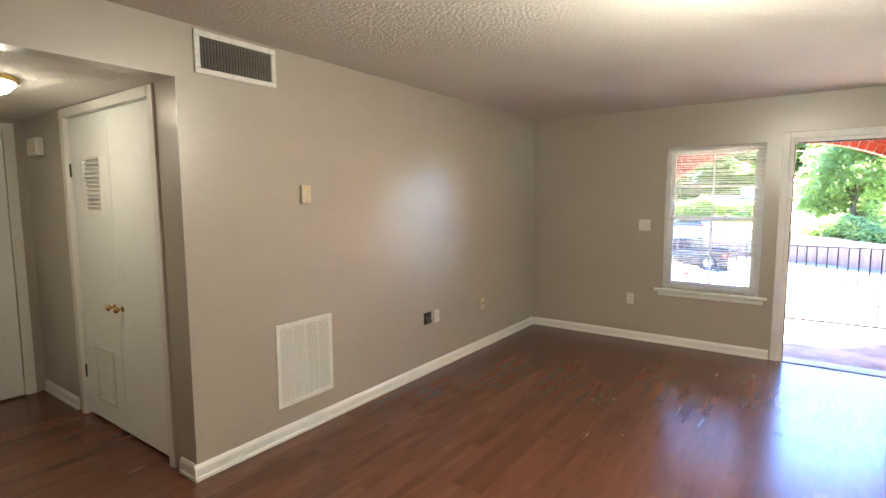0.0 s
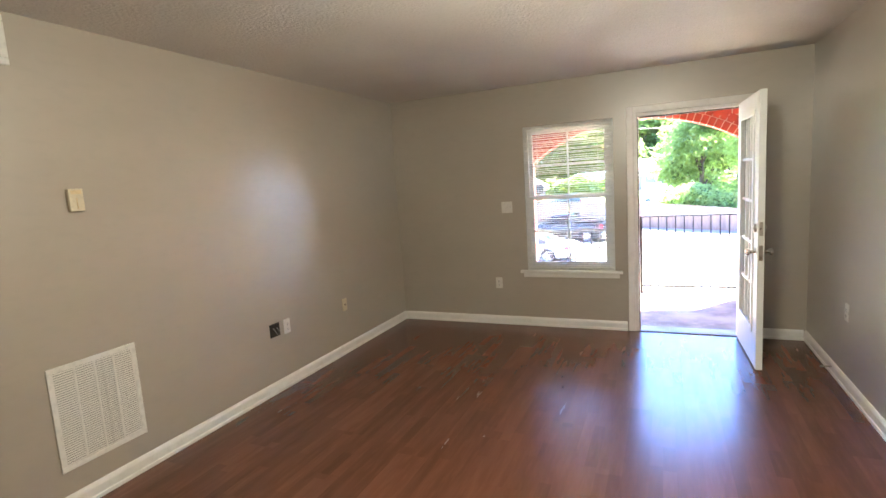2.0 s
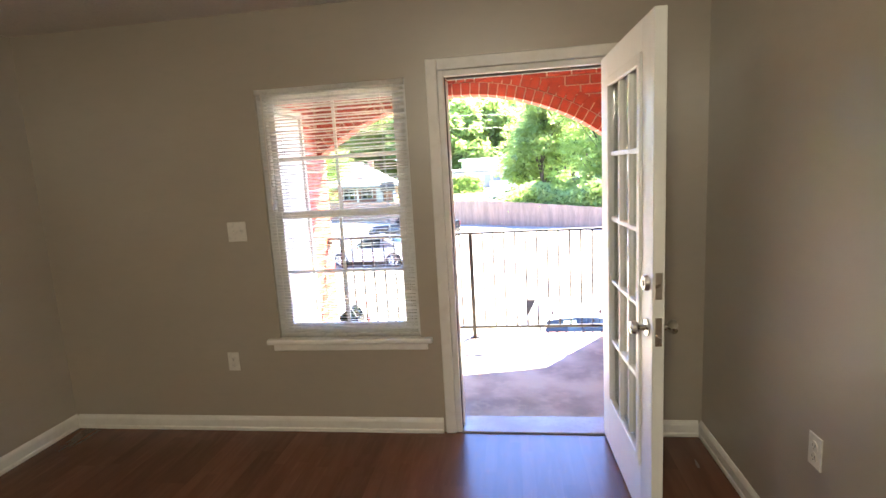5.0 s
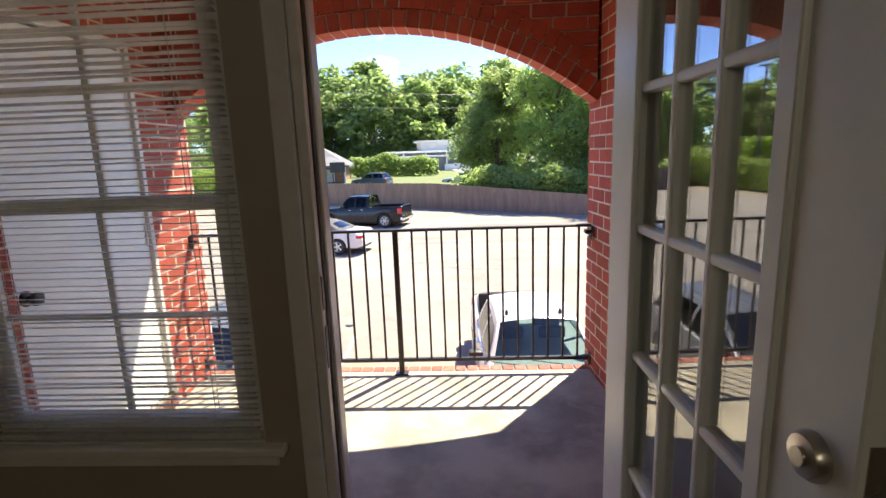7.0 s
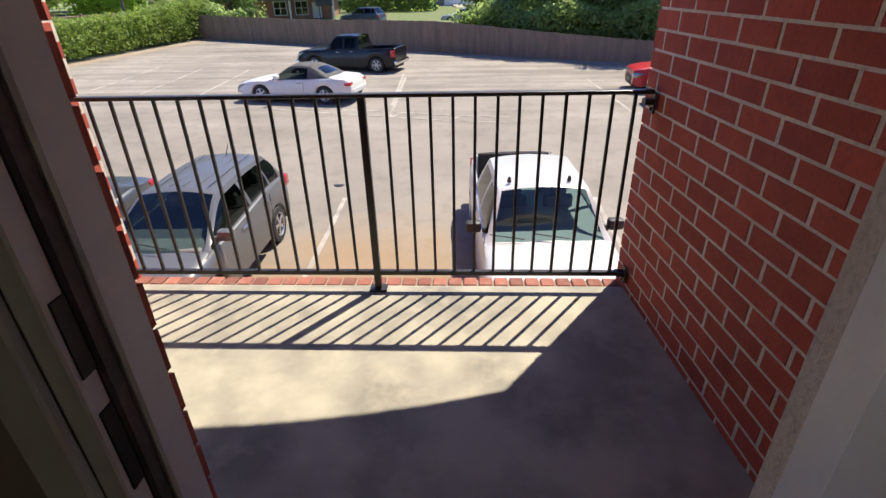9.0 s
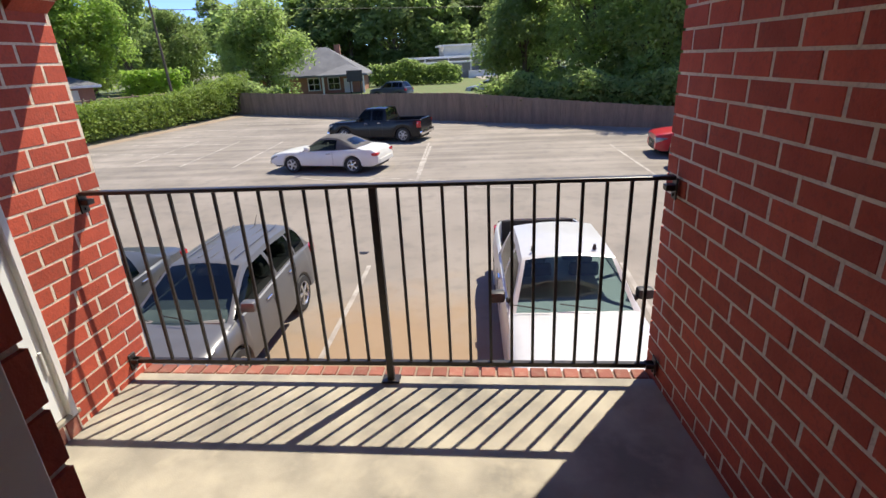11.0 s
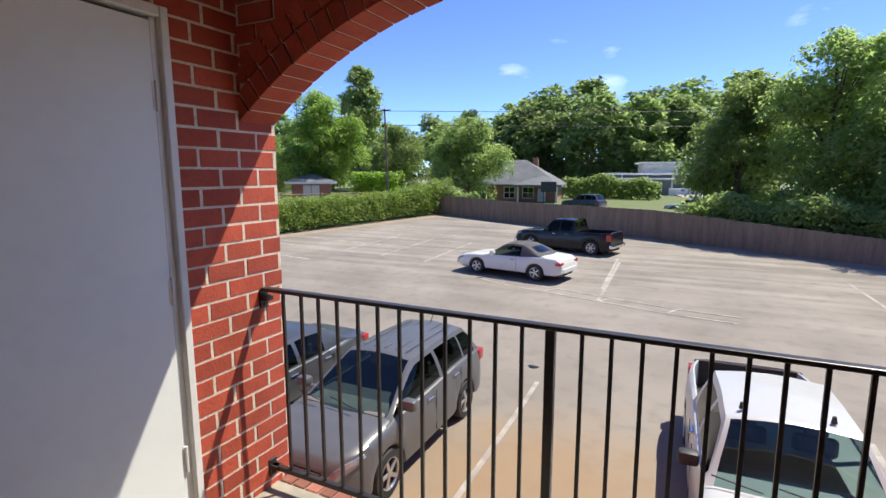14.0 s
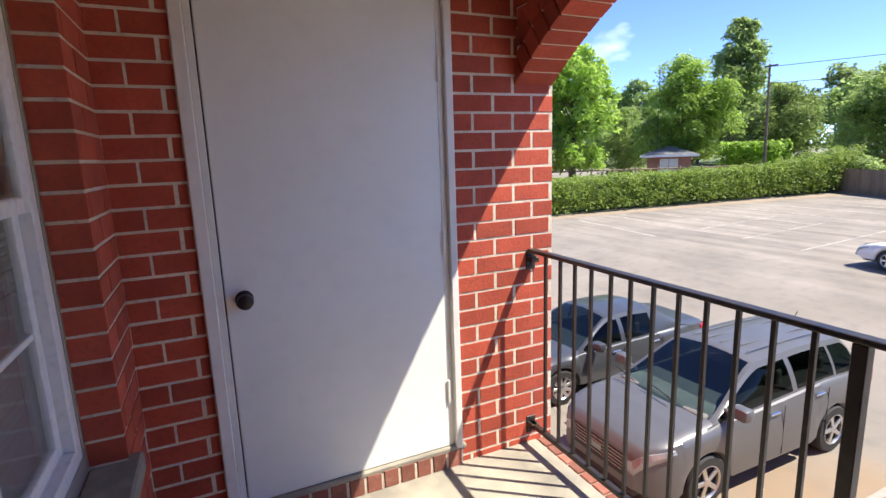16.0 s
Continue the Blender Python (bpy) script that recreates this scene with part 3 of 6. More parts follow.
# outer skin of the north wall, mortar behind the bricks
b = Build()
o0, o1 = 0.078, EXT - 0.008 + 0.006
XA, XB = BX0 - 0.25, BX1 + 0.3
b.box(XA, WX0 - 0.016, o0, o1, BF, H + 0.02).box(WX0 - 0.016, WX1 + 0.016, o0, o1, BF, WZ0 - 0.08).box(WX0 - 0.016, WX1 + 0.016, o0, o1, WZ1 + 0.03, H + 0.02)
b.box(WX1 + 0.016, DX0 - 0.006, o0, o1, BF, H + 0.02).box(DX0, DX1, o0, o1, DZ1, H + 0.02).box(DX1, XB, o0, o1, BF, H + 0.02)
wall_out = structure(b.done("wall_north_outside", M_MORTAR), "red brick outer wall with beige mortar joints", "wall")
b = Build()
b.box(WX0 - 0.06, WX1 + 0.06, 0.078, EXT + 0.035, WZ0 - 0.115, WZ0 - 0.05, 0.008)
structure(b.done("window_ledge", M_CONC), "grey mortar-washed brick window ledge outside", "window ledge")
b = Build()
b.box(0, 0.2, EXT - 0.03 - BY1, -0.022, -3.3, H + 0.02, 0, Matrix.Translation((BX1 + 0.002, BY1, 0)) @ pose(0, 0, 0, 0, 0, SPLAY))
wall_be = structure(b.done("wall_balcony_east", M_MORTAR), "red brick balcony side wall with beige mortar", "wall")
SD0, SD1, SDZ0, SDZ1 = 0.42, 1.45, 0.035, 2.08      # storage door frame
b = Build()
b.box(BX0 - 0.2, BX0, EXT - 0.01, SD0, BF, H + 0.02).box(BX0 - 0.2, BX0, SD1, BY1, -3.3, H + 0.02).box(BX0 - 0.2, BX0, SD0, SD1, SDZ1, H + 0.02).box(BX0 - 0.2, BX0 - 0.001, SD0, SD1, BF, SDZ0 - 0.01).box(BX0 - 0.001, BX0 + 0.017, SD0 + 0.002, SD1 - 0.002, BF, SDZ0 - 0.01)
wall_bw = structure(b.done("wall_balcony_west", M_MORTAR), "red brick storage wall and pier with beige mortar", "wall")

# arch
AX, AS, AC = (BX0 + BX1) / 2, 1.70, 2.17
half = (BX1 - BX0) / 2
AR = (half ** 2 + (AC - AS) ** 2) / (2 * (AC - AS))
AZ = AC - AR
AY0, AY1 = BY1 - 0.20, BY1
ang = math.asin(half / AR)
ab = bmesh.new()
cols = []
for k in range(41):
    a = -ang + 2 * ang * k / 40
    x, z = AX + AR * math.sin(a), AZ + (AR + 0.006) * math.cos(a)
    cols.append([ab.verts.new(p) for p in ((x, AY0 + 0.008, z), (x, AY1 - 0.008, z), (x, AY1 - 0.008, H + 0.02), (x, AY0 + 0.008, H + 0.02))])
for c0, c1 in zip(cols, cols[1:]):
    for i in range(4):
        ab.faces.new((c0[i], c1[i], c1[(i + 1) % 4], c0[(i + 1) % 4]))
bmesh.ops.recalc_face_normals(ab, faces=ab.faces[:])
b = Build()
b.add(ab)
wall_arch = structure(b.done("wall_balcony_arch", M_MORTAR), "red brick segmental arch over the balcony opening", "arch")
b = Build()
b.box(-9, BX0 - 0.2, BY1 - 0.2, BY1, -3.3, 5.6).box(BX1 + 0.2, 12, BY1 - 0.2, BY1, -3.3, 5.6).box(BX0 - 0.2, BX1 + 0.2, BY1 - 0.2, BY1, H + 0.14, 5.6).box(BX0 - 0.2, BX1 + 0.2, BY1 - 0.2, BY1 - 0.02, -3.3, BF - 0.18)
structure(b.done("facade", M_BRICK), "red brick apartment building front", "wall")
structure(Build().box(-9, 12, S0 - 0.5, BY1 + 0.4, 5.6, 5.8).done("roof", M_CONC), "flat roof of the apartment building", "roof")

# storage door
sd = base("storage_door")
tagged(sd, "white flush storage door, closed, with dark round knob", "door")
b = Build()
b.box(BX0 - 0.1, BX0 + 0.004, SD0 + 0.075, SD1 - 0.065, SDZ0 + 0.02, SDZ1 - 0.055, 0.003)
b.done("leaf", M_DOOR, sd)
b = Build()
m = Matrix.Translation((BX0 + 0.004, SD0 + 0.075 + 0.065, 0.90)) @ pose(0, 0, 0, 0, 90, 0)
b.lathe([(0.033, 0), (0.033, 0.005), (0.013, 0.008), (0.012, 0.026), (0.024, 0.033), (0.031, 0.046), (0.028, 0.060), (0.014, 0.066)], m)
b.done("knob", M_BLACKMETAL, sd, smooth=True)
b = Build()
for z in (0.33, 1.03, 1.76):
    b.cyl((BX0 + 0.008, SD1 - 0.061, z - 0.055), (BX0 + 0.008, SD1 - 0.061, z + 0.055), 0.007, seg=8)
    b.box(BX0 + 0.003, BX0 + 0.006, SD1 - 0.075, SD1 - 0.05, z - 0.05, z + 0.05)
b.done("hinge", M_TRIM, sd)
b = Build()
b.box(BX0 - 0.1, BX0 + 0.022, SD0, SD0 + 0.045, SDZ0, SDZ1, 0.004).box(BX0 - 0.1, BX0 + 0.022, SD1 - 0.035, SD1, SDZ0, SDZ1, 0.004).box(BX0 - 0.1, BX0 + 0.022, SD0 + 0.045, SD1 - 0.035, SDZ1 - 0.04, SDZ1, 0.004)
b.box(BX0 - 0.1, BX0 + 0.010, SD0 + 0.045, SD0 + 0.07, SDZ0, SDZ1 - 0.04, 0.002).box(BX0 - 0.1, BX0 - 0.002, SD1 - 0.062, SD1 - 0.035, SDZ0, SDZ1 - 0.04, 0.002)
structure(b.done("storage_door_frame", M_TRIM), "white painted storage door frame", "door frame")
structure(Build().box(BX0 - 0.19, BX0 - 0.115, SD0 + 0.001, SD1 - 0.001, BF + 0.003, SDZ1 - 0.002).done("wall_storage", M_DARKJAMB), "dark closed-off storage space behind its door", "wall")
structure(Build().box(BX0 - 0.12, BX0 + 0.02, SD0 - 0.02, SD1 + 0.02, SDZ0 - 0.008, SDZ0 + 0.018, 0.006).done("storage_sill", M_CONC), "grey mortar sill under the storage door", "sill")

# ---- balcony railing ----
rail = base("balcony_railing")
tagged(rail, "black painted iron balcony railing with square balusters", "railing")
RY, RT, RB = 1.845, 0.955, 0.05
b = Build()
b.box(BX0 + 0.006, BX1 - 0.006, RY - 0.02, RY + 0.02, RT - 0.018, RT, 0.005, seg=2)
b.done("top_rail", M_IRON, rail)
Build().box(BX0 + 0.006, BX1 - 0.006, RY - 0.014, RY + 0.014, RB - 0.012, RB + 0.012, 0.003).done("bottom_rail", M_IRON, rail)
PX = 2.49
Build().box(PX - 0.017, PX + 0.017, RY - 0.017, RY + 0.017, BF, RT - 0.018, 0.003).box(PX - 0.045, PX + 0.045, RY - 0.035, RY + 0.035, BF, BF + 0.008, 0.002).done("post", M_IRON, rail)
bal = Build().box(-0.0068, 0.0068, -0.0068, 0.0068, RB + 0.012, RT - 0.018, 0.0012).done("baluster", M_IRON, rail)
NL = 12
xs = [PX - (PX - BX0) * (k + 1) / (NL + 1.2) for k in range(NL)] + [PX + (BX1 - PX) * (k + 1.1) / (NL + 0.9) for k in range(NL)]
for k, x in enumerate(xs):
    o = bal if k == 0 else new("baluster", bal.data)
    o.parent = rail
    o.matrix_basis = pose(x, RY, 0, random.uniform(-0.2, 0.2), random.uniform(-0.2, 0.2), random.uniform(-2, 2))
for x, s in ((BX0, 1), (BX1, -1)):
    for z in (RT - 0.05, RB):
        bb = Build()
        bb.box(min(x, x + s * 0.008), max(x, x + s * 0.008), RY - 0.025, RY + 0.025, z - 0.05, z + 0.04, 0.002)
        bb.box(min(x, x + s * 0.045), max(x, x + s * 0.045), RY - 0.022, RY + 0.022, z - 0.012, z + 0.012, 0.002)
        bb.cyl((x + s * 0.006, RY, z - 0.032), (x + s * 0.014, RY, z - 0.032), 0.008, seg=6)
        bb.done("bracket", M_IRON, rail)

# ---- ground ----
def gz(y):
    """Height of the lot: low by the building, rising away from it."""
    if y < 9:
        return -3.15
    if y < 18:
        t = (y - 9) / 9
        return -3.15 + 0.6 * t * t * (3 - 2 * t)
    return min(-2.55 + 0.016 * (y - 18), -2.0)


def asphalt():
    m = mat("worn_pale_asphalt", (0.265, 0.232, 0.198), (0.21, 0.184, 0.156), rough=0.9, scale=0.35, bump=0.5, bscale=70, c3=(0.155, 0.14, 0.125), fscale=2.2, dist=0.006)
    t = m.node_tree
    n, l = t.nodes, t.links
    b = n["Principled BSDF"]
    src = b.inputs["Base Color"].links[0].from_socket
    co = n.new("ShaderNodeTexCoord")
    # rusty runoff stain in the empty stall
    mp = n.new("ShaderNodeMapping")
    mp.inputs["Location"].default_value = (-0.43, -1.85, 0)
    mp.inputs["Scale"].default_value = (0.36, 0.30, 0)
    l.new(co.outputs["Object"], mp.inputs[0])
    ln = n.new("ShaderNodeVectorMath")
    ln.operation = "LENGTH"
    l.new(mp.outputs[0], ln.inputs[0])
    nz = n.new("ShaderNodeTexNoise")
    nz.inputs["Scale"].default_value = 1.4
    nz.inputs["Detail"].default_value = 6
    l.new(co.outputs["Object"], nz.inputs["Vector"])
    ad = n.new("ShaderNodeMath")
    ad.operation = "ADD"
    l.new(ln.outputs["Value"], ad.inputs[0])
    l.new(nz.outputs[0], ad.inputs[1])
    r = n.new("ShaderNodeMapRange")
    r.inputs["From Min"].default_value, r.inputs["From Max"].default_value = 1.0, 1.65
    r.inputs["To Min"].default_value, r.inputs["To Max"].default_value = 0.75, 0.0
    l.new(ad.outputs[0], r.inputs[0])
    mx = n.new("ShaderNodeMix")
    mx.data_type = "RGBA"
    mx.inputs[7].default_value = (0.27, 0.175, 0.09, 1)
    l.new(r.outputs[0], mx.inputs[0])
    l.new(src, mx.inputs[6])
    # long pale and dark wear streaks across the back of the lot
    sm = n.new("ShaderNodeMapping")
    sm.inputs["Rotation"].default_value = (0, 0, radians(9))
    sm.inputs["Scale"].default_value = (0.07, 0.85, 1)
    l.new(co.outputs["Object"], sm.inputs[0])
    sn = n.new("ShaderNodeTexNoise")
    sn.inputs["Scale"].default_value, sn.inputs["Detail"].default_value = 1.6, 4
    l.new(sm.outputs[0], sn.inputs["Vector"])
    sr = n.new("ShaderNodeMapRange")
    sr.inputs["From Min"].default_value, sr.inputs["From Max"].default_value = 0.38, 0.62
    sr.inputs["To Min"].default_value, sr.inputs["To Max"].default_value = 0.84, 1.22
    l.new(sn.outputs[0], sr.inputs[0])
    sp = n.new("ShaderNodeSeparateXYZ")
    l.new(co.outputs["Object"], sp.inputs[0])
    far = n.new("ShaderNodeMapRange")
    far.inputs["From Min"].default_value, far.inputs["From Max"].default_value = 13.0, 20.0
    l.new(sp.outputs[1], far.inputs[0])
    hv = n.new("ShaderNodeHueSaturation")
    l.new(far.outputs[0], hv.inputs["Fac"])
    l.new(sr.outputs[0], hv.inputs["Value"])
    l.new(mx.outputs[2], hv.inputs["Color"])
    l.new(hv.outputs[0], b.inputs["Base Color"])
    return m


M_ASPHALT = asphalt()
M_GRASS = mat("green_verge", (0.11, 0.16, 0.045), (0.16, 0.17, 0.07), rough=0.95, scale=0.5, bump=0.8, bscale=8, c3=(0.07, 0.10, 0.03), fscale=3, dist=0.05)
M_PAINT = mat("faded_line_paint", (0.45, 0.415, 0.365), (0.27, 0.24, 0.21), rough=0.9, scale=2.2, bump=0.2, c3=(0.22, 0.2, 0.18), fscale=14)
M_FENCE = mat("weathered_fence_wood", (0.27, 0.195, 0.135), (0.19, 0.14, 0.098), rough=0.9, scale=1.2, bump=0.4, bscale=20, c3=(0.13, 0.095, 0.07), fscale=8, stretch=(3, 3, 0.4))
M_LEAF = mat("tree_leaves", (0.36, 0.47, 0.15), (0.28, 0.38, 0.115), rough=0.38, scale=0.8, bump=0, c3=(0.42, 0.52, 0.20), fscale=3, rand=0.2, leaf=0.75)
M_LEAF2 = mat("bright_leaves", (0.36, 0.52, 0.10), (0.29, 0.43, 0.085), rough=0.38, scale=0.8, bump=0, c3=(0.24, 0.35, 0.09), fscale=3, rand=0.15, leaf=0.75)
M_LEAF3 = mat("dark_leaves", (0.33, 0.43, 0.15), (0.26, 0.35, 0.12), rough=0.6, scale=0.5, bump=0, c3=(0.30, 0.39, 0.15), fscale=2, rand=0.25, leaf=0.75)
M_HEDGE = mat("hedge_leaves", (0.29, 0.40, 0.06), (0.20, 0.29, 0.045), rough=0.55, scale=1.0, bump=0, c3=(0.22, 0.28, 0.06), fscale=6, leaf=0.45)
# Darker than the leaves: shade deep in crowns and hedges put into colour.
M_CORE = mat("foliage_inner_shade", (0.15, 0.21, 0.06), (0.11, 0.16, 0.045), rough=0.95, scale=2, bump=0.8, bscale=6, dist=0.05)
M_BARK = mat("grey_brown_bark", (0.14, 0.105, 0.08), (0.09, 0.07, 0.05), rough=0.95, scale=3, bump=0.8, bscale=14, dist=0.02)
M_SHINGLE = mat("grey_shingles", (0.17, 0.172, 0.18), (0.13, 0.132, 0.14), rough=0.9, scale=0.8, bump=0.5, bscale=9, fscale=10, dist=0.02)
M_FARBRICK = mat("far_house_brick", (0.36, 0.17, 0.11), (0.30, 0.14, 0.09), rough=0.9, scale=1.5, bump=0.3, bscale=12)
# Lower wall of the white house: roof overhang's shade put into its grey.
M_OVERHANG_SHADE = mat("overhang_shade_grey", (0.30, 0.29, 0.27), (0.25, 0.24, 0.22), rough=0.9, scale=0.8, bump=0.2)
M_CREAM = mat("cream_house_paint", (0.70, 0.66, 0.56), (0.64, 0.60, 0.50), rough=0.8, scale=0.6, bump=0.1)
M_DIRT = mat("tan_dirt", (0.33, 0.255, 0.19), (0.28, 0.215, 0.155), rough=0.95, scale=1.5, bump=0.5, bscale=20)
M_WHITE = mat("white_house_paint", (0.74, 0.73, 0.70), (0.68, 0.67, 0.64), rough=0.7, scale=0.6, bump=0.1)
M_CARGLASS = glass_mat("tinted_car_glass", (0.34, 0.48, 0.48), 0.15, 0.8)
M_SIDEGLASS = glass_mat("dark_car_glass", (0.10, 0.125, 0.125), 0.06, 0.6)
M_RUBBER = mat("tyre_rubber", (0.02, 0.02, 0.02), (0.03, 0.03, 0.028), rough=0.8, bump=0.3)
M_RIM = mat("alloy_rim", (0.62, 0.62, 0.62), (0.52, 0.52, 0.52), rough=0.3, metal=0.9, bump=0.02)
M_CABIN = mat("car_interior", (0.22, 0.215, 0.21), (0.15, 0.145, 0.14), rough=0.85, bump=0.2)
M_TRIMBLK = mat("black_car_trim", (0.02, 0.02, 0.021), (0.03, 0.03, 0.03), rough=0.55, bump=0.1)
M_CHROME = mat("car_chrome", (0.75, 0.75, 0.75), (0.7, 0.7, 0.7), rough=0.15, metal=1, bump=0)
M_DARKCHROME = mat("smoked_chrome", (0.28, 0.28, 0.28), (0.24, 0.24, 0.24), rough=0.25, metal=1, bump=0)
M_TAIL = mat("red_tail_lens", (0.45, 0.015, 0.02), (0.38, 0.012, 0.015), rough=0.15, bump=0, coat=0.6)
M_HEAD = mat("headlamp_lens", (0.42, 0.43, 0.44), (0.20, 0.205, 0.21), rough=0.08, metal=0.4, bump=0, coat=0.8)
M_AMBER = mat("amber_lens", (0.7, 0.22, 0.02), (0.6, 0.18, 0.02), rough=0.2, bump=0)


def paint(name, c, metal=0.0, rough=0.3, coat=0.35, spec=0.5):
    return mat(name, c, tuple(v * 0.94 for v in c), rough=rough, metal=metal, scale=1.5, bump=0.0, c3=tuple(v * 0.88 for v in c), fscale=5, rvar=0.04, coat=coat, spec=spec)


gb = bmesh.new()
gys = [1.0, 5, 8.0, 9, 10, 11, 12, 13, 14, 15, 16, 17, 18, 22, 30, 45, 52.4, 90, 200, 500, 1200]
gxs = [-1200, -400, -120, -60, -30, -10, 0, 10, 20, 40, 90, 300, 1200]
grid = [[gb.verts.new((x, y, gz(y))) for x in gxs] for y in [-60.0, -20.0] + gys]
for r0, r1 in zip(grid, grid[1:]):
    for i in range(len(gxs) - 1):
        gb.faces.new((r0[i], r0[i + 1], r1[i + 1], r1[i]))
k = Build()
k.add(gb)
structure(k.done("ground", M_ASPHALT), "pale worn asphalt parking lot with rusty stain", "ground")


def strip(x0, y0, x1, y1, w):
    """A painted line on the lot."""
    p, q = Vector((x0, y0)), Vector((x1, y1))
    d = (q - p).normalized()
    s = Vector((-d.y, d.x)) * w / 2
    b = bmesh.new()
    n = max(2, int((q - p).length / 0.8))
    rows = []
    for i in range(n + 1):
        c = p + (q - p) * i / n
        rows.append([b.verts.new((*(c + s), gz(c.y) + 0.005)), b.verts.new((*(c - s), gz(c.y) + 0.005))])
    for r0, r1 in zip(rows, rows[1:]):
        b.faces.new((r0[0], r0[1], r1[1], r1[0]))
    return b


b = Build()
b.add(strip(0.12, 6.0, 0.05, 10.6, 0.1))
b.add(strip(-2.75, 6.0, -2.85, 10.6, 0.1))
b.add(strip(5.9, 6.0, 5.9, 10.6, 0.1))
for k in range(-5, 7):
    if k not in (1, 2):
        b.add(strip(0.2 + 2.75 * k, 18.2 - 0.23 * 2.75 * k, -0.1 + 2.75 * k, 24.6 - 0.23 * 2.75 * k, 0.1))
b.add(strip(0.35, 16.6, 0.1, 23.6, 0.12))
isl = [(-4.6, 18.15), (-3.4, 17.55), (-1.6, 17.05), (0.4, 16.55), (2.4, 16.05), (4.2, 15.85)]
for (xa, ya), (xb, yb) in zip(isl, isl[1:]):
    b.add(strip(xa, ya, xb, yb, 0.09))
    b.add(strip(xa + 0.3, ya + 0.55, xb + 0.2, yb + 0.55, 0.09))
    b.add(strip(xa, ya, xa + 0.3, ya + 0.55, 0.09))
for k in range(9):
    b.add(strip(-19.8 + 0.75 * k, 19.5 + 2.55 * k, -13.4 + 0.75 * k, 18.6 + 2.55 * k, 0.14))
structure(b.done("parking_lines", M_PAINT), "faded white parking lines on asphalt", "road marking")
b = Build()
for (xa, ya), (xb, yb) in (((-22.2, 16), (-21.2, 22)), ((-21.2, 22), (-19.8, 29)), ((-19.8, 29), (-18.3, 36)), ((-18.3, 36), (-16.6, 43)), ((-16.6, 43), (-15.0, 43.9))):
    b.add(strip(xa, ya, xb, yb, 1.3))
structure(b.done("dirt_edge", M_DIRT), "strip of bare tan dirt along the foot of the hedge", "dirt")
mh = Build()
mh.cyl((-0.25, 11.35, gz(11.35) - 0.02), (-0.25, 11.35, gz(11.35) + 0.005), 0.13, seg=20)
tagged(mh.done("drain_cover", M_BLACKMETAL), "small dark iron drain cover in the asphalt", "drain cover")

# verge behind the fence
F0, F1 = Vector((-23.2, 44.3)), Vector((19.0, 22.6))
fd = (F1 - F0).normalized()
fnrm = Vector((-fd.y, fd.x))
vb = bmesh.new()
vv = []
for p in (F0 - fd * 120 + fnrm * 0.1, F1 + fd * 120 + fnrm * 0.1, F1 + fd * 120 + fnrm * 260, F0 - fd * 120 + fnrm * 260):
    vv.append(vb.verts.new((p.x, p.y, -1.96)))
vb.faces.new(vv)
k = Build()
k.add(vb)
structure(k.done("verge", M_GRASS), "mown green grass beyond the fence", "grass")

# ---- fence ----
fence = base("wooden_fence")
tagged(fence, "weathered brown wooden picket privacy fence around the lot", "fence")
b = Build()
n = int((F1 - F0).length / 0.145)
for i in range(n):
    p = F0 + fd * 0.145 * i
    h = 1.72 + random.uniform(-0.022, 0.022) + 0.04 * math.sin(i * 0.043)
    z = gz(p.y) - 0.05 - min(0.6, 0.052 * max(0.0, p.x - 1.0))
    b.box(-0.076, 0.076, -0.011, 0.011, 0, h, 0.0, Matrix.Translation((p.x, p.y + 0.009 * (i % 2), z)) @ pose(0, 0, 0, random.uniform(-0.5, 0.5), random.uniform(-0.2, 0.2), math.degrees(math.atan2(fd.y, fd.x))))
tagged(b.done("pickets", M_FENCE, fence), kind="stuff")
for i in range(0, n, 17):
    b = Build()
    p = F0 + fd * 0.145 * i + fnrm * 0.06
    b.box(p.x - 0.05, p.x + 0.05, p.y - 0.05, p.y + 0.05, gz(p.y) - 0.1, gz(p.y) + 1.55 - min(0.6, 0.052 * max(0.0, p.x - 1.0)))
    b.done("post", M_FENCE, fence)


# ---- foliage ----
def leaf_quads(rng, centres, radii, n, size, out=0.5, low=-0.6):
    """Leaf quads spread through the outer shells of a set of blobs."""
    c, r = np.array(centres), np.array(radii)
    wgt = r ** 2
    pick = rng.choice(len(c), n, p=wgt / wgt.sum())
    d = rng.normal(size=(n, 3))
    d /= np.linalg.norm(d, axis=1)[:, None]
    d[:, 2] = np.where(d[:, 2] < low, -d[:, 2], d[:, 2])
    rad = (out + (1.12 - out) * rng.random(n) ** 0.8 + (rng.random(n) < 0.12) * 0.3 * rng.random(n))[:, None]
    pos = c[pick] + d * rad * r[pick][:, None]
    nrm = d + rng.normal(size=(n, 3)) * 0.8 + np.array([0.15, 0.2, 1.0])
    nrm /= np.linalg.norm(nrm, axis=1)[:, None]
    t = np.cross(nrm, rng.normal(size=(n, 3)))
    t /= np.linalg.norm(t, axis=1)[:, None]
    s = np.cross(nrm, t)
    a = (size * (0.6 + 0.8 * rng.random(n)))[:, None]
    quad = np.stack([pos - t * a, pos + s * a * 0.55 + nrm * a * 0.12, pos + t * a, pos - s * a * 0.55 + nrm * a * 0.12], axis=1)
    return quad.reshape(-1, 3)


def leaf_mesh(name, verts, material):
    me = bpy.data.meshes.new(name)
    n = len(verts) // 4
    me.from_pydata(verts.tolist(), [], np.arange(n * 4).reshape(n, 4).tolist())
    me.materials.append(material)
    return me


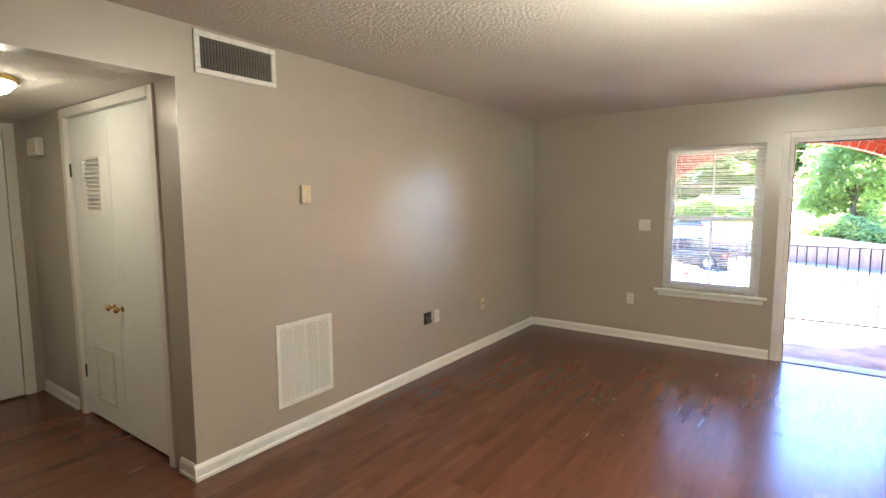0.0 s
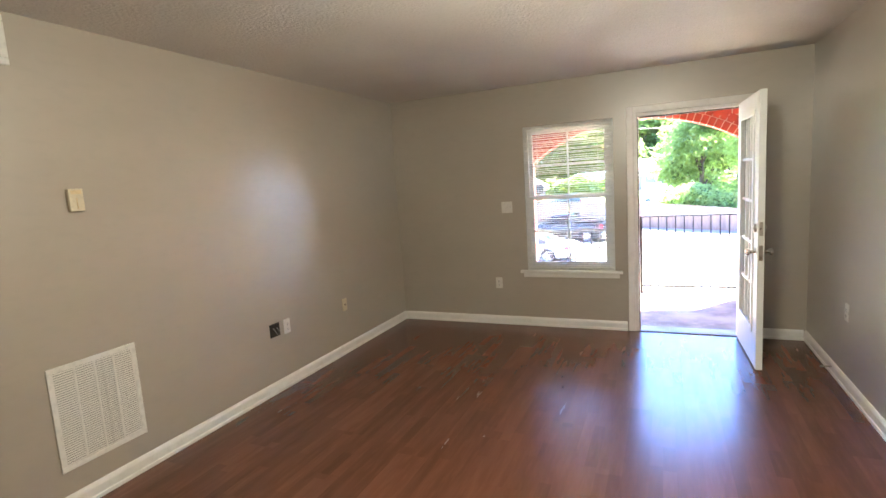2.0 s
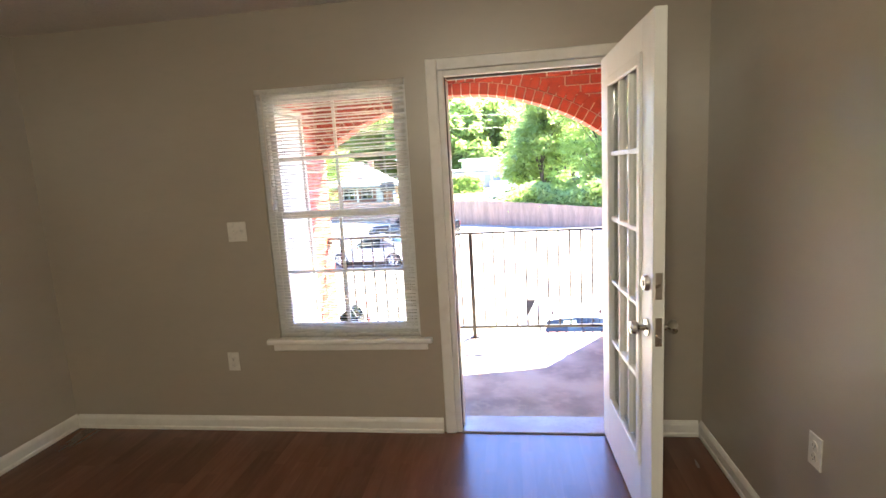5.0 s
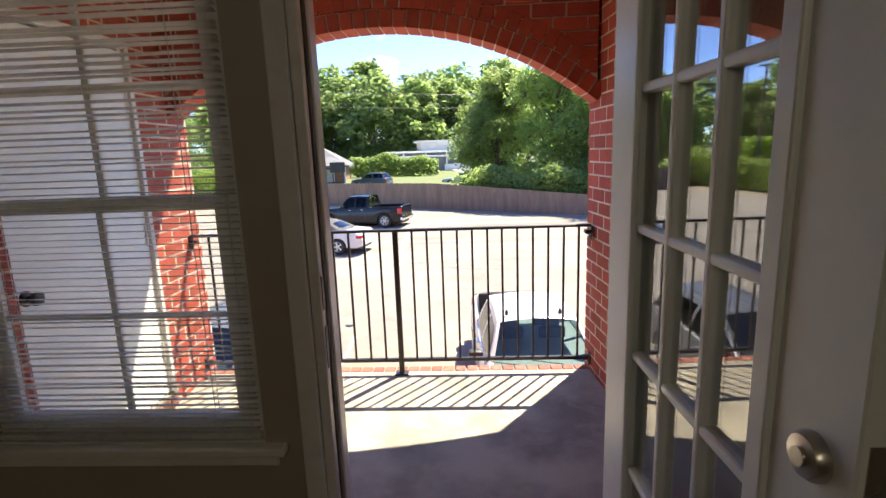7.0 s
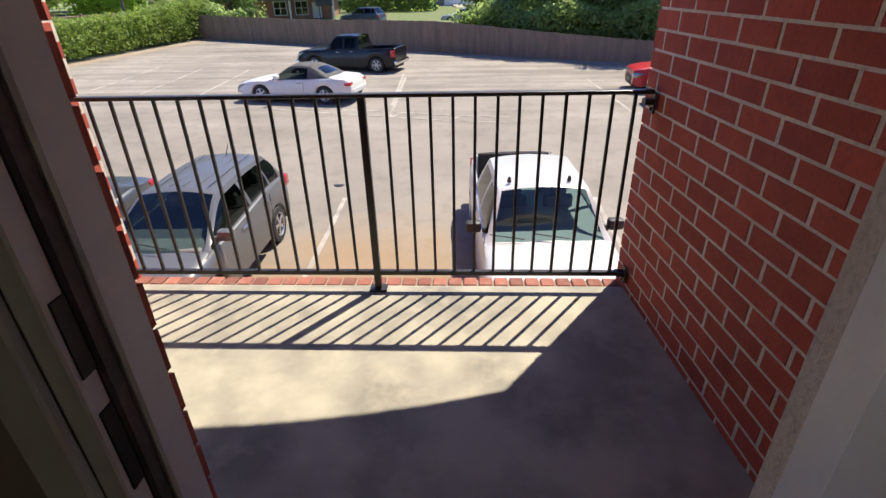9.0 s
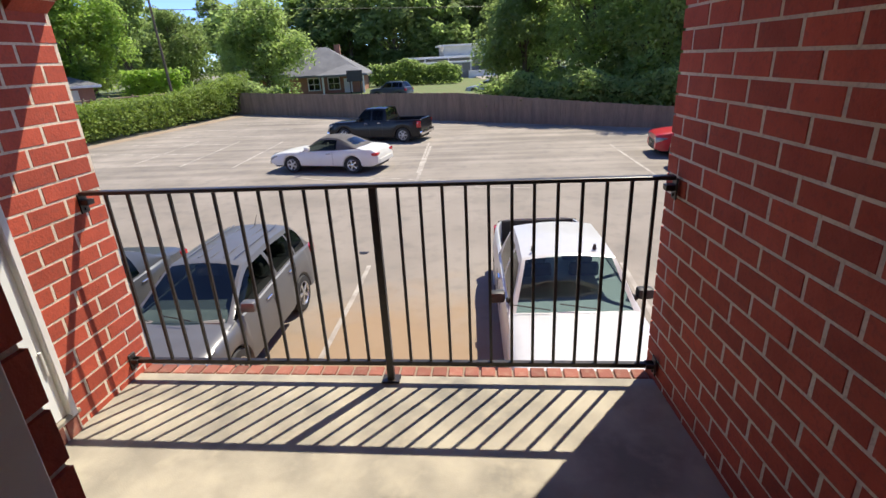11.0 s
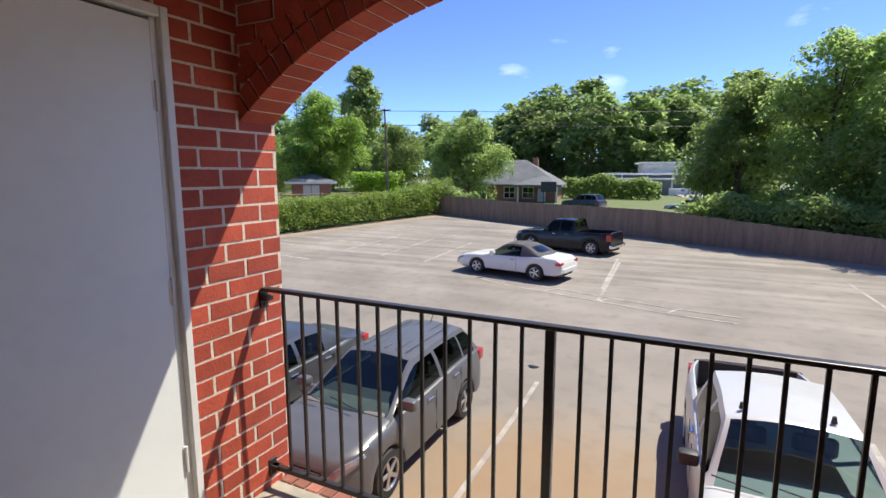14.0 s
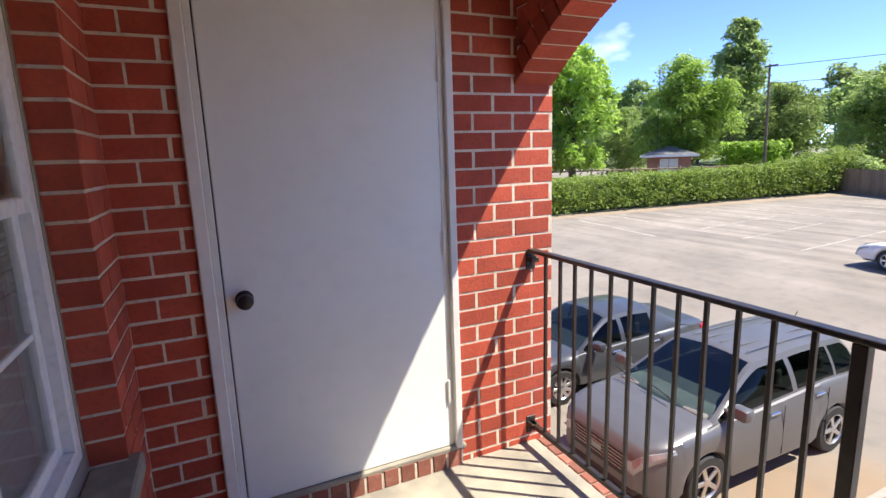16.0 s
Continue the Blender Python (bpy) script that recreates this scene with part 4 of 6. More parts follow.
def tree(seed, height, width, n, leaf, material, trunk=0.3, skirt=0.25, lobes=34, core=True):
    """A tapered trunk with limbs, and a crown of leaves gathered in uneven lobes. skirt: where the crown begins, as a share of the height."""
    rng = np.random.default_rng(seed)
    root = base("tree")
    cz0 = height * skirt
    ch = height - cz0
    centres, radii = [], []
    for i in range(lobes):
        u = rng.random()
        z = cz0 + ch * (0.1 + 0.82 * u)
        env = math.sin(math.pi * min(0.97, 0.16 + 0.80 * u)) ** 0.7
        a = rng.random() * 2 * math.pi
        q = math.sqrt(rng.random()) * 0.8
        rr = width / 2 * env * q
        rad = width * (0.07 + 0.09 * rng.random()) * (0.6 + 0.55 * env)
        centres.append((rr * math.cos(a), rr * math.sin(a), z))
        radii.append(rad)
    b = Build()
    b.cyl((0, 0, -0.3), (0.1, 0.05, height * 0.45), trunk, trunk * 0.55, 9)
    b.cyl((0.1, 0.05, height * 0.45), (0.0, 0.1, height * 0.85), trunk * 0.55, trunk * 0.12, 7)
    for i in range(0, lobes, 2):
        x, y, z = centres[i]
        z0 = max(cz0 * 0.6, z - height * 0.22)
        b.cyl((0.1 * z0 / height, 0.05, z0), (x * 0.85, y * 0.85, z), trunk * 0.26, trunk * 0.05, 5)
    b.done("trunk", M_BARK, root, smooth=True)
    me = leaf_mesh("crown", leaf_quads(rng, centres, radii, n, leaf), material)
    c = new("crown", me)
    c.parent = root
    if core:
        # Darker green balls stop see-through and put the inner shade into the colour.
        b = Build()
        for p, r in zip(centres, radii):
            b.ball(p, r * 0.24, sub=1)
        b.done("crown_shade_core", M_CORE, root, smooth=True)
    return root


def place(root, x, y, z=None, turn=0, s=1.0, wide=1.0):
    root.matrix_basis = pose(x, y, gz(y) if z is None else z, 0, 0, turn) @ Matrix.Diagonal((s * wide, s * wide, s, 1))
    return root


EYE = (2.99, 0.02)


def polar(deg_left, dist):
    return EYE[0] - dist * math.sin(radians(deg_left)), EYE[1] + dist * math.cos(radians(deg_left))


t1 = tree(11, 13.2, 9.0, 34000, 0.12, M_LEAF, 0.28, 0.0, 80)
place(t1, *polar(-10.5, 35.5), z=-3.6, turn=20, s=1.0)
tagged(t1, "large leafy green tree behind the wooden fence", "tree")
t2 = tree(12, 11.2, 8.2, 29000, 0.12, M_LEAF, 0.25, 0.0, 70)
place(t2, *polar(-3.6, 38), z=-3.5, turn=70, s=1.02)
tagged(t2, "tall leafy green tree behind the wooden fence", "tree")
t3 = tree(13, 12.0, 9.0, 29000, 0.12, M_LEAF, 0.26, 0.0, 70)
place(t3, *polar(-17.5, 33.5), z=-3.6, turn=140, s=0.98)
tagged(t3, "broad leafy green tree behind the wooden fence", "tree")
t4 = tree(14, 8.5, 5.5, 9000, 0.15, M_LEAF2, 0.2, 0.0, 40)
place(t4, *polar(-23, 33), z=-3.3, turn=40, s=1.08)
tagged(t4, "young light-green tree near the fence", "tree")
t5 = tree(15, 9.6, 10.0, 24000, 0.135, M_LEAF, 0.25, 0.02, 70)
place(t5, *polar(23.6, 56), turn=10)
tagged(t5, "round leafy tree in front of the grey-roofed house", "tree")
t6 = tree(16, 11.8, 10.0, 24000, 0.14, M_LEAF2, 0.3, 0.15, 64)
place(t6, *polar(40.0, 54), turn=10)
tagged(t6, "bright green broad tree beyond the hedge", "tree")
t7 = tree(17, 13.5, 9.0, 22000, 0.16, M_LEAF2, 0.3, 0.1, 60)
place(t7, *polar(50.5, 46), turn=90)
tagged(t7, "bright yellow-green tree beyond the hedge", "tree")
t8 = tree(18, 20.0, 8.0, 14000, 0.24, M_LEAF3, 0.35, 0.12, 90)
place(t8, *polar(35.4, 78), turn=30)
tagged(t8, "tall sparse dark pine-like tree", "tree")
for k, (a, d, h, w) in enumerate(((56, 44, 7.5, 8.0), (62, 48, 11, 9), (31.5, 66, 9.5, 10), (45.5, 60, 8, 8))):
    t = copy_thing(t5, Matrix.Identity(4))
    place(t, *polar(a, d), turn=k * 77, s=h / 9.6)
    tagged(t, "leafy green tree beyond the hedge", "tree", "trees beyond the hedge")
# wood behind the houses
w1 = tree(21, 22.0, 14.0, 5600, 0.44, M_LEAF3, 0.4, 0.05, 60)
w2 = tree(22, 20.5, 15.0, 5600, 0.44, M_LEAF3, 0.4, 0.05, 60)
w3 = tree(23, 18.5, 13.0, 5400, 0.44, M_LEAF3, 0.4, 0.05, 54)
rng = random.Random(5)
k = 0
for ring, (d0, a0, a1, st, s0) in enumerate(((112, -32, 74, 4.2, 0.98), (128, -34, 76, 4.4, 1.22))):
    a = a0
    while a < a1:
        src = (w1, w2, w3)[k % 3]
        x, y = polar(a + rng.uniform(-0.8, 0.8), d0 + rng.uniform(-5, 5))
        s = s0 * rng.uniform(0.86, 1.1) * (0.74 if a > 20 else 1.0)
        if k < 3:
            place(src, x, y, -2.2, rng.uniform(0, 360), s, 1.35)
            t = src
        else:
            t = copy_thing(src, Matrix.Identity(4))
            place(t, x, y, -2.2, rng.uniform(0, 360), s, rng.uniform(1.1, 1.5))
        tagged(t, "tall dark green tree of the wood behind the houses", "tree", "trees of the wood")
        a += st
        k += 1


# ---- hedge ----
def hedge(path, height, depth, n, leaf, material, seed, name, label, sag=0.0):
    rng = np.random.default_rng(seed)
    pts = [Vector((*p, 0)) for p in path]
    centres, radii = [], []
    root = base(name, pose(0, 0, 0))
    b = Build()
    for p, q in zip(pts, pts[1:]):
        m = max(2, int((q - p).length / 0.6))
        for i in range(m):
            c = p + (q - p) * i / m
            h = height(c) if callable(height) else height
            for lv in range(max(2, int(h / 0.55))):
                zz = gz(c.y) + 0.35 + (h - 0.75) * lv / max(1, int(h / 0.55) - 1)
                for sd in (-0.5, 0.5):
                    off = (q - p).normalized().cross(Vector((0, 0, 1))) * sd * (depth - 0.9)
                    centres.append((c.x + off.x + rng.normal() * 0.08, c.y + off.y + rng.normal() * 0.08, zz + rng.normal() * 0.06))
                    radii.append(0.5 + rng.random() * 0.12)
    # Filler balls close the gaps; their dark green is painted inner shade.
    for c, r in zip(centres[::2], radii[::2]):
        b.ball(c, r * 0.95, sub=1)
    b.done("hedge_shade_core", M_CORE, root, smooth=True)
    me = leaf_mesh("leaves", leaf_quads(rng, centres, radii, n, leaf, 0.8, -0.3), material)
    o = new("leaves", me)
    o.parent = root
    return tagged(root, label, "hedge")


hedge([(-23.5, 16), (-22.6, 22), (-21.3, 29), (-19.9, 36), (-18.6, 42), (-19.0, 44.5)], lambda c: 2.15 + 0.9 * max(0, (c.y - 36) / 8), 1.9, 42000, 0.075, M_HEDGE, 31, "hedge", "clipped bright green hedge along the parking lot")
fe = [F0 + (F1 - F0) * u + fnrm * 1.3 for u in (0.60, 0.72, 0.84, 0.96)]
hedge([(p.x, p.y) for p in fe], lambda c: 2.3 + 0.35 * math.sin(c.x * 1.7), 2.0, 15000, 0.13, M_LEAF3, 34, "shrub_row", "dense green undergrowth below the trees behind the fence")
fe = [F0 + (F1 - F0) * u + fnrm * 1.2 for u in (0.06, 0.13, 0.20)]
hedge([(p.x, p.y) for p in fe], lambda c: 2.0 + 0.3 * math.sin(c.x * 1.3), 1.8, 4500, 0.14, M_LEAF3, 35, "shrub_row", "dark green undergrowth behind the wooden fence")
hedge([polar(12.5, 76), polar(8.5, 75), polar(3.2, 74)], lambda c: 2.7 + 0.7 * math.sin(c.x * 0.9) * math.cos(c.x * 0.37), 3.5, 9000, 0.2, M_LEAF, 32, "shrub_row", "overgrown green shrub row before the white house")
hedge([polar(36, 62), polar(31, 60)], lambda c: 3.6, 3.0, 5000, 0.2, M_LEAF2, 33, "shrub_row", "pale flowering green shrub row beyond the hedge")


# ---- houses ----
def facing(deg_left, dist, z=-2.0, turn=0.0):
    x, y = polar(deg_left, dist)
    return pose(x, y, z, 0, 0, deg_left + turn)


def hip_roof(b, x0, x1, y0, y1, z, h, over=0.6):
    q = bmesh.new()
    x0, x1, y0, y1 = x0 - over, x1 + over, y0 - over, y1 + over
    d = (y1 - y0) / 2
    lo = [q.verts.new(p) for p in ((x0, y0, z), (x1, y0, z), (x1, y1, z), (x0, y1, z))]
    lo2 = [q.verts.new((v.co.x, v.co.y, z - 0.22)) for v in lo]
    r0, r1 = q.verts.new((x0 + d, (y0 + y1) / 2, z + h)), q.verts.new((max(x0 + d + 0.05, x1 - d), (y0 + y1) / 2, z + h))
    q.faces.new((lo[0], lo[1], r1, r0))
    q.faces.new((lo[1], lo[2], r1))
    q.faces.new((lo[2], lo[3], r0, r1))
    q.faces.new((lo[3], lo[0], r0))
    for i in range(4):
        q.faces.new((lo2[i], lo2[(i + 1) % 4], lo[(i + 1) % 4], lo[i]))
    q.faces.new(lo2[::-1])
    b.add(q)


def far_window(parent, x, z, w, h, y):
    b = Build()
    b.box(x - w / 2 - 0.1, x + w / 2 + 0.1, y - 0.06, y, z - 0.1, z + 0.0, 0.01).box(x - w / 2 - 0.1, x + w / 2 + 0.1, y - 0.06, y, z + h, z + h + 0.1, 0.01)
    b.box(x - w / 2 - 0.1, x - w / 2, y - 0.06, y, z, z + h, 0.01).box(x + w / 2, x + w / 2 + 0.1, y - 0.06, y, z, z + h, 0.01)
    b.box(x - 0.03, x + 0.03, y - 0.05, y, z, z + h).box(x - w / 2, x + w / 2, y - 0.05, y, z + h / 2 - 0.03, z + h / 2 + 0.03)
    f = b.done("window", M_WHITE, parent)
    Build().box(x - w / 2, x + w / 2, y - 0.02, y - 0.01, z, z + h).done("pane", M_CARGLASS, f)
    # Near-black sheet right behind the pane; the unlit room is painted on.
    Build().box(x - w / 2, x + w / 2, y - 0.008, y - 0.004, z, z + h).done("dark_backing", M_VOID, f)


h1 = base("house", facing(20.0, 66, -2.4, -12))
tagged(h1, "low brick house with grey shingle hip roof and white porch post", "house")
Build().box(-9, 7, 0, 9, -0.3, 2.5).done("wall", M_FARBRICK, h1)
b = Build()
hip_roof(b, -9, 7, 0, 9, 2.6, 3.2)
hip_roof(b, 2.5, 7.6, -2.6, 3.0, 2.6, 1.1, 0.4)
b.done("roof", M_SHINGLE, h1)
for x in (-6.5, -2.5, 1.2, 3.6):
    far_window(h1, x, 0.9, 1.3, 1.3, 0)
for x in (2.6, 7.3):
    Build().box(x, x + 0.2, -2.5, -2.3, 0, 2.6).done("porch_post", M_WHITE, h1)
Build().box(4.8, 5.8, -0.06, 0, 0, 2.1, 0.02).done("door", M_WHITE, h1)
Build().box(3.2, 3.9, 6.0, 6.7, 4.4, 6.1).done("chimney", M_FARBRICK, h1)

h2 = base("house", facing(3.8, 92, -2.1, 8))
tagged(h2, "white flat-roofed modern house with stacked low boxes", "house")
# Wall painted darker in place of shade below the slab roof.
b = Build()
b.box(-6.5, 6.5, 0, 9, -0.5, 3.4, 0.02)
b.done("wall", M_OVERHANG_SHADE, h2)
Build().box(-1.8, 5.6, 1.2, 9, 3.75, 5.3, 0.02).done("upper_wall", M_CREAM, h2)
for x in (-8.0, -5.4, -1.4, 2.4, 6.4):
    Build().box(x, x + 0.22, -1.0, -0.78, -0.5, 3.4, 0.02).done("porch_post", M_WHITE, h2)
Build().box(1.6, 6.6, -4.0, -3.8, -0.5, 1.3, 0.02).done("garden_wall", M_WHITE, h2)
b = Build()
b.box(-8.6, 7.0, -1.2, 9.5, 3.4, 3.75, 0.03).box(-2.4, 6.2, 0.6, 9.5, 5.3, 5.58, 0.03).box(-7.0, 2.6, -2.6, -1.2, 2.6, 2.9, 0.03)
b.done("roof", M_WHITE, h2)
for x in (-4.6, -2.2, 0.2):
    far_window(h2, x, 0.8, 1.7, 1.5, 0)
Build().box(3.0, 5.8, -0.05, 0, 0, 2.3, 0.02).done("garage_door", M_SHINGLE, h2)
b = Build()
b.prism([(-14, 0.02), (0.5, 0.5), (0.5, 0.42), (-14, -0.06)], "x", 2.6, 6.4)
structure(b.done("driveway", M_CONC, None, m=h2.matrix_basis.copy()), "pale concrete driveway to the white house", "driveway")

sh = base("shed", facing(41.0, 50, -2.3, 0))
tagged(sh, "small brick shed with white double door and hip roof", "shed")
Build().box(-1.8, 1.8, 0, 3.4, -0.3, 3.0).done("wall", M_FARBRICK, sh)
b = Build()
hip_roof(b, -1.8, 1.8, 0, 3.4, 3.12, 0.75, 0.55)
b.done("roof", M_SHINGLE, sh)
b = Build()
b.box(-2.38, 2.38, -0.59, -0.55, 2.9, 3.09, 0.01).box(-2.38, -2.35, -0.55, 3.95, 2.9, 3.09, 0.01).box(2.35, 2.38, -0.55, 3.95, 2.9, 3.09, 0.01)
b.done("fascia", M_WHITE, sh)
Build().box(-0.75, -0.02, -0.06, 0, 0.2, 2.75, 0.02).box(0.02, 0.75, -0.06, 0, 0.2, 2.75, 0.02).done("door", M_CREAM, sh)
# low rail fence behind the hedge
rf = base("rail_fence")
tagged(rf, "dark weathered rail fence behind the clipped hedge", "fence")
fa, fb = Vector((*polar(58, 45), 0)), Vector((*polar(29, 55), 0))
for i in range(15):
    p = fa.lerp(fb, i / 14)
    Build().box(p.x - 0.06, p.x + 0.06, p.y - 0.06, p.y + 0.06, -2.3, -0.15, 0.01).done("post", M_FENCE, rf)
for z in (-0.35, -0.95, -1.55):
    for i in range(14):
        p, q = fa.lerp(fb, i / 14), fa.lerp(fb, (i + 1) / 14)
        Build().cyl((p.x, p.y, z), (q.x, q.y, z), 0.06, seg=6).done("rail", M_FENCE, rf)
px_, py_ = polar(32.6, 46)
pl = Build()
pl.cyl((px_, py_, -2.6), (px_ - 0.25, py_, 7.2), 0.11, 0.07, 8).box(px_ - 0.6, px_ + 0.35, py_ - 0.05, py_ + 0.05, 7.0, 7.12)
tagged(pl.done("utility_pole", M_BARK, smooth=False), "slim grey-brown wooden utility pole", "utility pole")
ax_, ay_ = polar(42.2, 52)
an = Build()
an.cyl((ax_, ay_, 1), (ax_, ay_, 8.6), 0.04, seg=6)
tagged(an.done("antenna_mast", M_SHINGLE), "thin grey antenna mast beyond the trees", "mast")
for nm, z0 in (("near", 4.4), ("far", 5.6)):
    cu = Build()
    pts = [(px_ + (58 - px_) * i / 20, py_ + (66 - py_) * i / 20, z0 + 1.4 - 5.6 * (i / 20) * (1 - i / 20) * 0.4) for i in range(21)]
    for p, q in zip(pts, pts[1:]):
        cu.cyl(p, q, 0.02, seg=4)
    tagged(cu.done("power_line", M_TRIMBLK), "thin black overhead power line", "power line")
b = Build()
sx_, sy_ = polar(14.7, 50.5)
b.box(sx_ - 0.75, sx_ + 0.75, sy_ - 0.06, sy_ + 0.06, -0.25, 0.75, 0.02).cyl((sx_ - 0.5, sy_ + 0.05, -2.2), (sx_ - 0.5, sy_ + 0.05, -0.2), 0.05).cyl((sx_ + 0.5, sy_ + 0.05, -2.2), (sx_ + 0.5, sy_ + 0.05, -0.2), 0.05)
tagged(b.done("sign_board", M_TRIMBLK), "dark blank sign board on two posts behind the fence", "sign")


# ---- vehicles ----
def interp(tab, x):
    if x <= tab[0][0]:
        return tab[0][1]
    for (x0, y0), (x1, y1) in zip(tab, tab[1:]):
        if x <= x1:
            t = (x - x0) / (x1 - x0)
            t = t * t * (3 - 2 * t) * 0.5 + t * 0.5
            return y0 + (y1 - y0) * t
    return tab[-1][1]


def wheel(root, x, y, r, w, side, spokes):
    """Tyre with a spoked rim under it, axle along y."""
    m = Matrix.Translation((x, y, r)) @ pose(0, 0, 0, -90 * side, 0, 0)
    b = Build()
    b.lathe([(r * 0.64, -w / 2), (r * 0.93, -w / 2), (r, -w / 2 + 0.03), (r, w / 2 - 0.03), (r * 0.94, w / 2), (r * 0.66, w / 2 + 0.004), (r * 0.62, w / 2 - 0.04), (r * 0.60, w / 2 - 0.05)], m, 28)
    t = b.done("wheel", M_RUBBER, root, smooth=True)
    b = Build()
    b.lathe([(r * 0.60, w / 2 - 0.012), (r * 0.655, w / 2 + 0.006), (r * 0.63, w / 2 + 0.008), (r * 0.585, w / 2 - 0.01), (r * 0.58, w / 2 - 0.04)][::-1], m, 28, False)
    for k in range(spokes):
        b.box(r * 0.08, r * 0.62, -0.032, 0.032, w / 2 - 0.03, w / 2 - 0.002, 0.006, m @ pose(0, 0, 0, 0, 0, 360 * k / spokes))
    b.lathe([(r * 0.17, w / 2 - 0.03), (r * 0.17, w / 2 + 0.0), (r * 0.1, w / 2 + 0.012)], m, 14)
    b.done("rim", M_RIM, t, smooth=True)


def car(name, label, L, Wd, axles, r, top, cab, roof, body, sill=0.27, topmat=None, bed=None, spokes=5, rails=False, sides=2,
        bumper=None, seats=True, grille="bars", belt_drop=0.0, head=(0.55, 0.78), tail=(0.75, 1.0), mirror=None, doors=(), tail_w=0.13, backlight=True, nose=0.13):
    """A vehicle, nose towards +x, standing on z = 0. top: height of hood, belt and deck along x; cab: x of rear glass foot, rear roof edge,
    front roof edge, windscreen foot; bed: rear and front end of a load bed."""
    root = base(name)
    hw = Wd / 2
    xr, xf = axles
    ra = r + 0.075
    x0, x1, x2, x3 = cab

    def halfw(x):
        e = abs(x) / (L / 2)
        return hw * (1 - 0.015 * e ** 2 - (nose if x > 0 else 0.13) * max(0, (e - 0.76) / 0.24) ** 2.2)

    def low(x):
        z = sill + 0.10 * max(0, (abs(x) / (L / 2) - 0.9) / 0.1)
        for xa in (xr, xf):
            if abs(x - xa) < ra:
                z = max(z, r * 0.93 + math.sqrt(max(0, ra * ra - (x - xa) ** 2)) - 0.03)
        return z

    st = set(np.linspace(-L / 2, L / 2, 40).tolist())
    for xa in (xr, xf):
        st |= {xa + ra * math.cos(a) for a in np.linspace(0.02, math.pi - 0.02, 15)}
    if bed:
        st |= {bed[0], bed[0] - 0.001, bed[1], bed[1] + 0.001}
    st |= {-L / 2 + 0.03, -L / 2 + 0.08, L / 2 - 0.03, L / 2 - 0.08}
    st = sorted(st)
    b = bmesh.new()
    rows = []
    for x in st:
        zt, zb, w = interp(top, x), low(x), halfw(x)
        zb = min(zb, zt - 0.12)
        mid = zb + (zt - zb) * 0.55
        dz = 0.03
        if bed and bed[0] <= x <= bed[1]:
            dz = -0.48
        prof = [(w - 0.07, zb), (w - 0.012, zb + 0.04), (w, zb + (mid - zb) * 0.6), (w - 0.004, mid), (w - 0.025, mid + (zt - mid) * 0.55), (w - 0.06, zt - 0.03), (w - 0.105, zt)]
        if dz < 0:
            prof += [(w - 0.13, zt - 0.01), (w - 0.14, zt + dz), (0.0, zt + dz)]
        else:
            prof += [(w - 0.2, zt + dz * 0.5), (w * 0.5, zt + dz * 0.9), (0.0, zt + dz)]
        full = prof + [(-y, z) for y, z in prof[-2::-1]]
        rows.append([b.verts.new((x, y, z)) for y, z in full])
    for q0, q1 in zip(rows, rows[1:]):
        for i in range(len(q0) - 1):
            b.faces.new((q0[i], q1[i], q1[i + 1], q0[i + 1]))
    b.faces.new(rows[0])
    b.faces.new(rows[-1][::-1])
    bmesh.ops.recalc_face_normals(b, faces=b.faces[:])
    k = Build()
    k.add(b)
    k.done("body", body, root, smooth=True)
    Build().box(-L / 2 + 0.15, L / 2 - 0.15, -hw + 0.24, hw - 0.24, 0.2, min(interp(top, 0), 0.75), 0.03).done("underbody", M_TRIMBLK, root)

    # cabin over the belt line
    def surf(x, v):
        """v 0..1 up the side, 1..2 over the roof to the middle."""
        zt = interp(top, x) - 0.01 - belt_drop
        zr = interp([(x0, zt), (x1, roof - 0.03), ((x1 + x2) / 2, roof), (x2, roof - 0.03), (x3, zt)], x)
        zr = max(zr, zt + 0.005)
        wb = halfw(x) - 0.09
        wr = wb - 0.24 * (zr - zt) / (roof - zt)
        if v <= 1:
            bulge = 0.03 * math.sin(math.pi * v)
            return Vector((x, wb + (wr - wb) * v + bulge, zt + (zr - 0.035 - zt) * v))
        u = v - 1
        return Vector((x, wr * (1 - u), zr - 0.035 + 0.06 * math.sin(u * math.pi / 2)))
    bp = x1 + (x3 - x1) * 0.42
    wins = []
    if sides == 1:
        wins = [(x1 + 0.02, x3 - 0.22)]
    elif sides == 2:
        wins = [(x1 + 0.1, bp - 0.05), (bp + 0.05, x3 - 0.22)]
    else:
        q = x1 + (bp - x1) * 0.3
        wins = [(x0 + 0.35, q - 0.06), (q + 0.0, bp - 0.05), (bp + 0.05, x3 - 0.22)]
    gx = sorted(set([x0, x1, x2, x3, x2 + (x3 - x2) * 0.06, x3 - 0.05, x0 + 0.05, x1 - (x1 - x0) * 0.08] + [e for w in wins for e in w] + np.linspace(x0, x3, 26).tolist()))
    gv = [0, 0.06, 0.3, 0.6, 0.86, 1.0, 1.08, 1.3, 1.6, 2.0]

    def hole(xa, va):
        if 0.06 < va < 0.86:
            return any(p < xa < q for p, q in wins)
        if va > 1.08:
            return x2 + (x3 - x2) * 0.06 < xa < x3 - 0.05 or (backlight and x0 + 0.05 < xa < x1 - (x1 - x0) * 0.08 and x1 - x0 > 0.05) or (not backlight and va > 1.45 and x0 + (x1 - x0) * 0.3 < xa < x1 - (x1 - x0) * 0.25)
        return False
    b, panes = bmesh.new(), {}
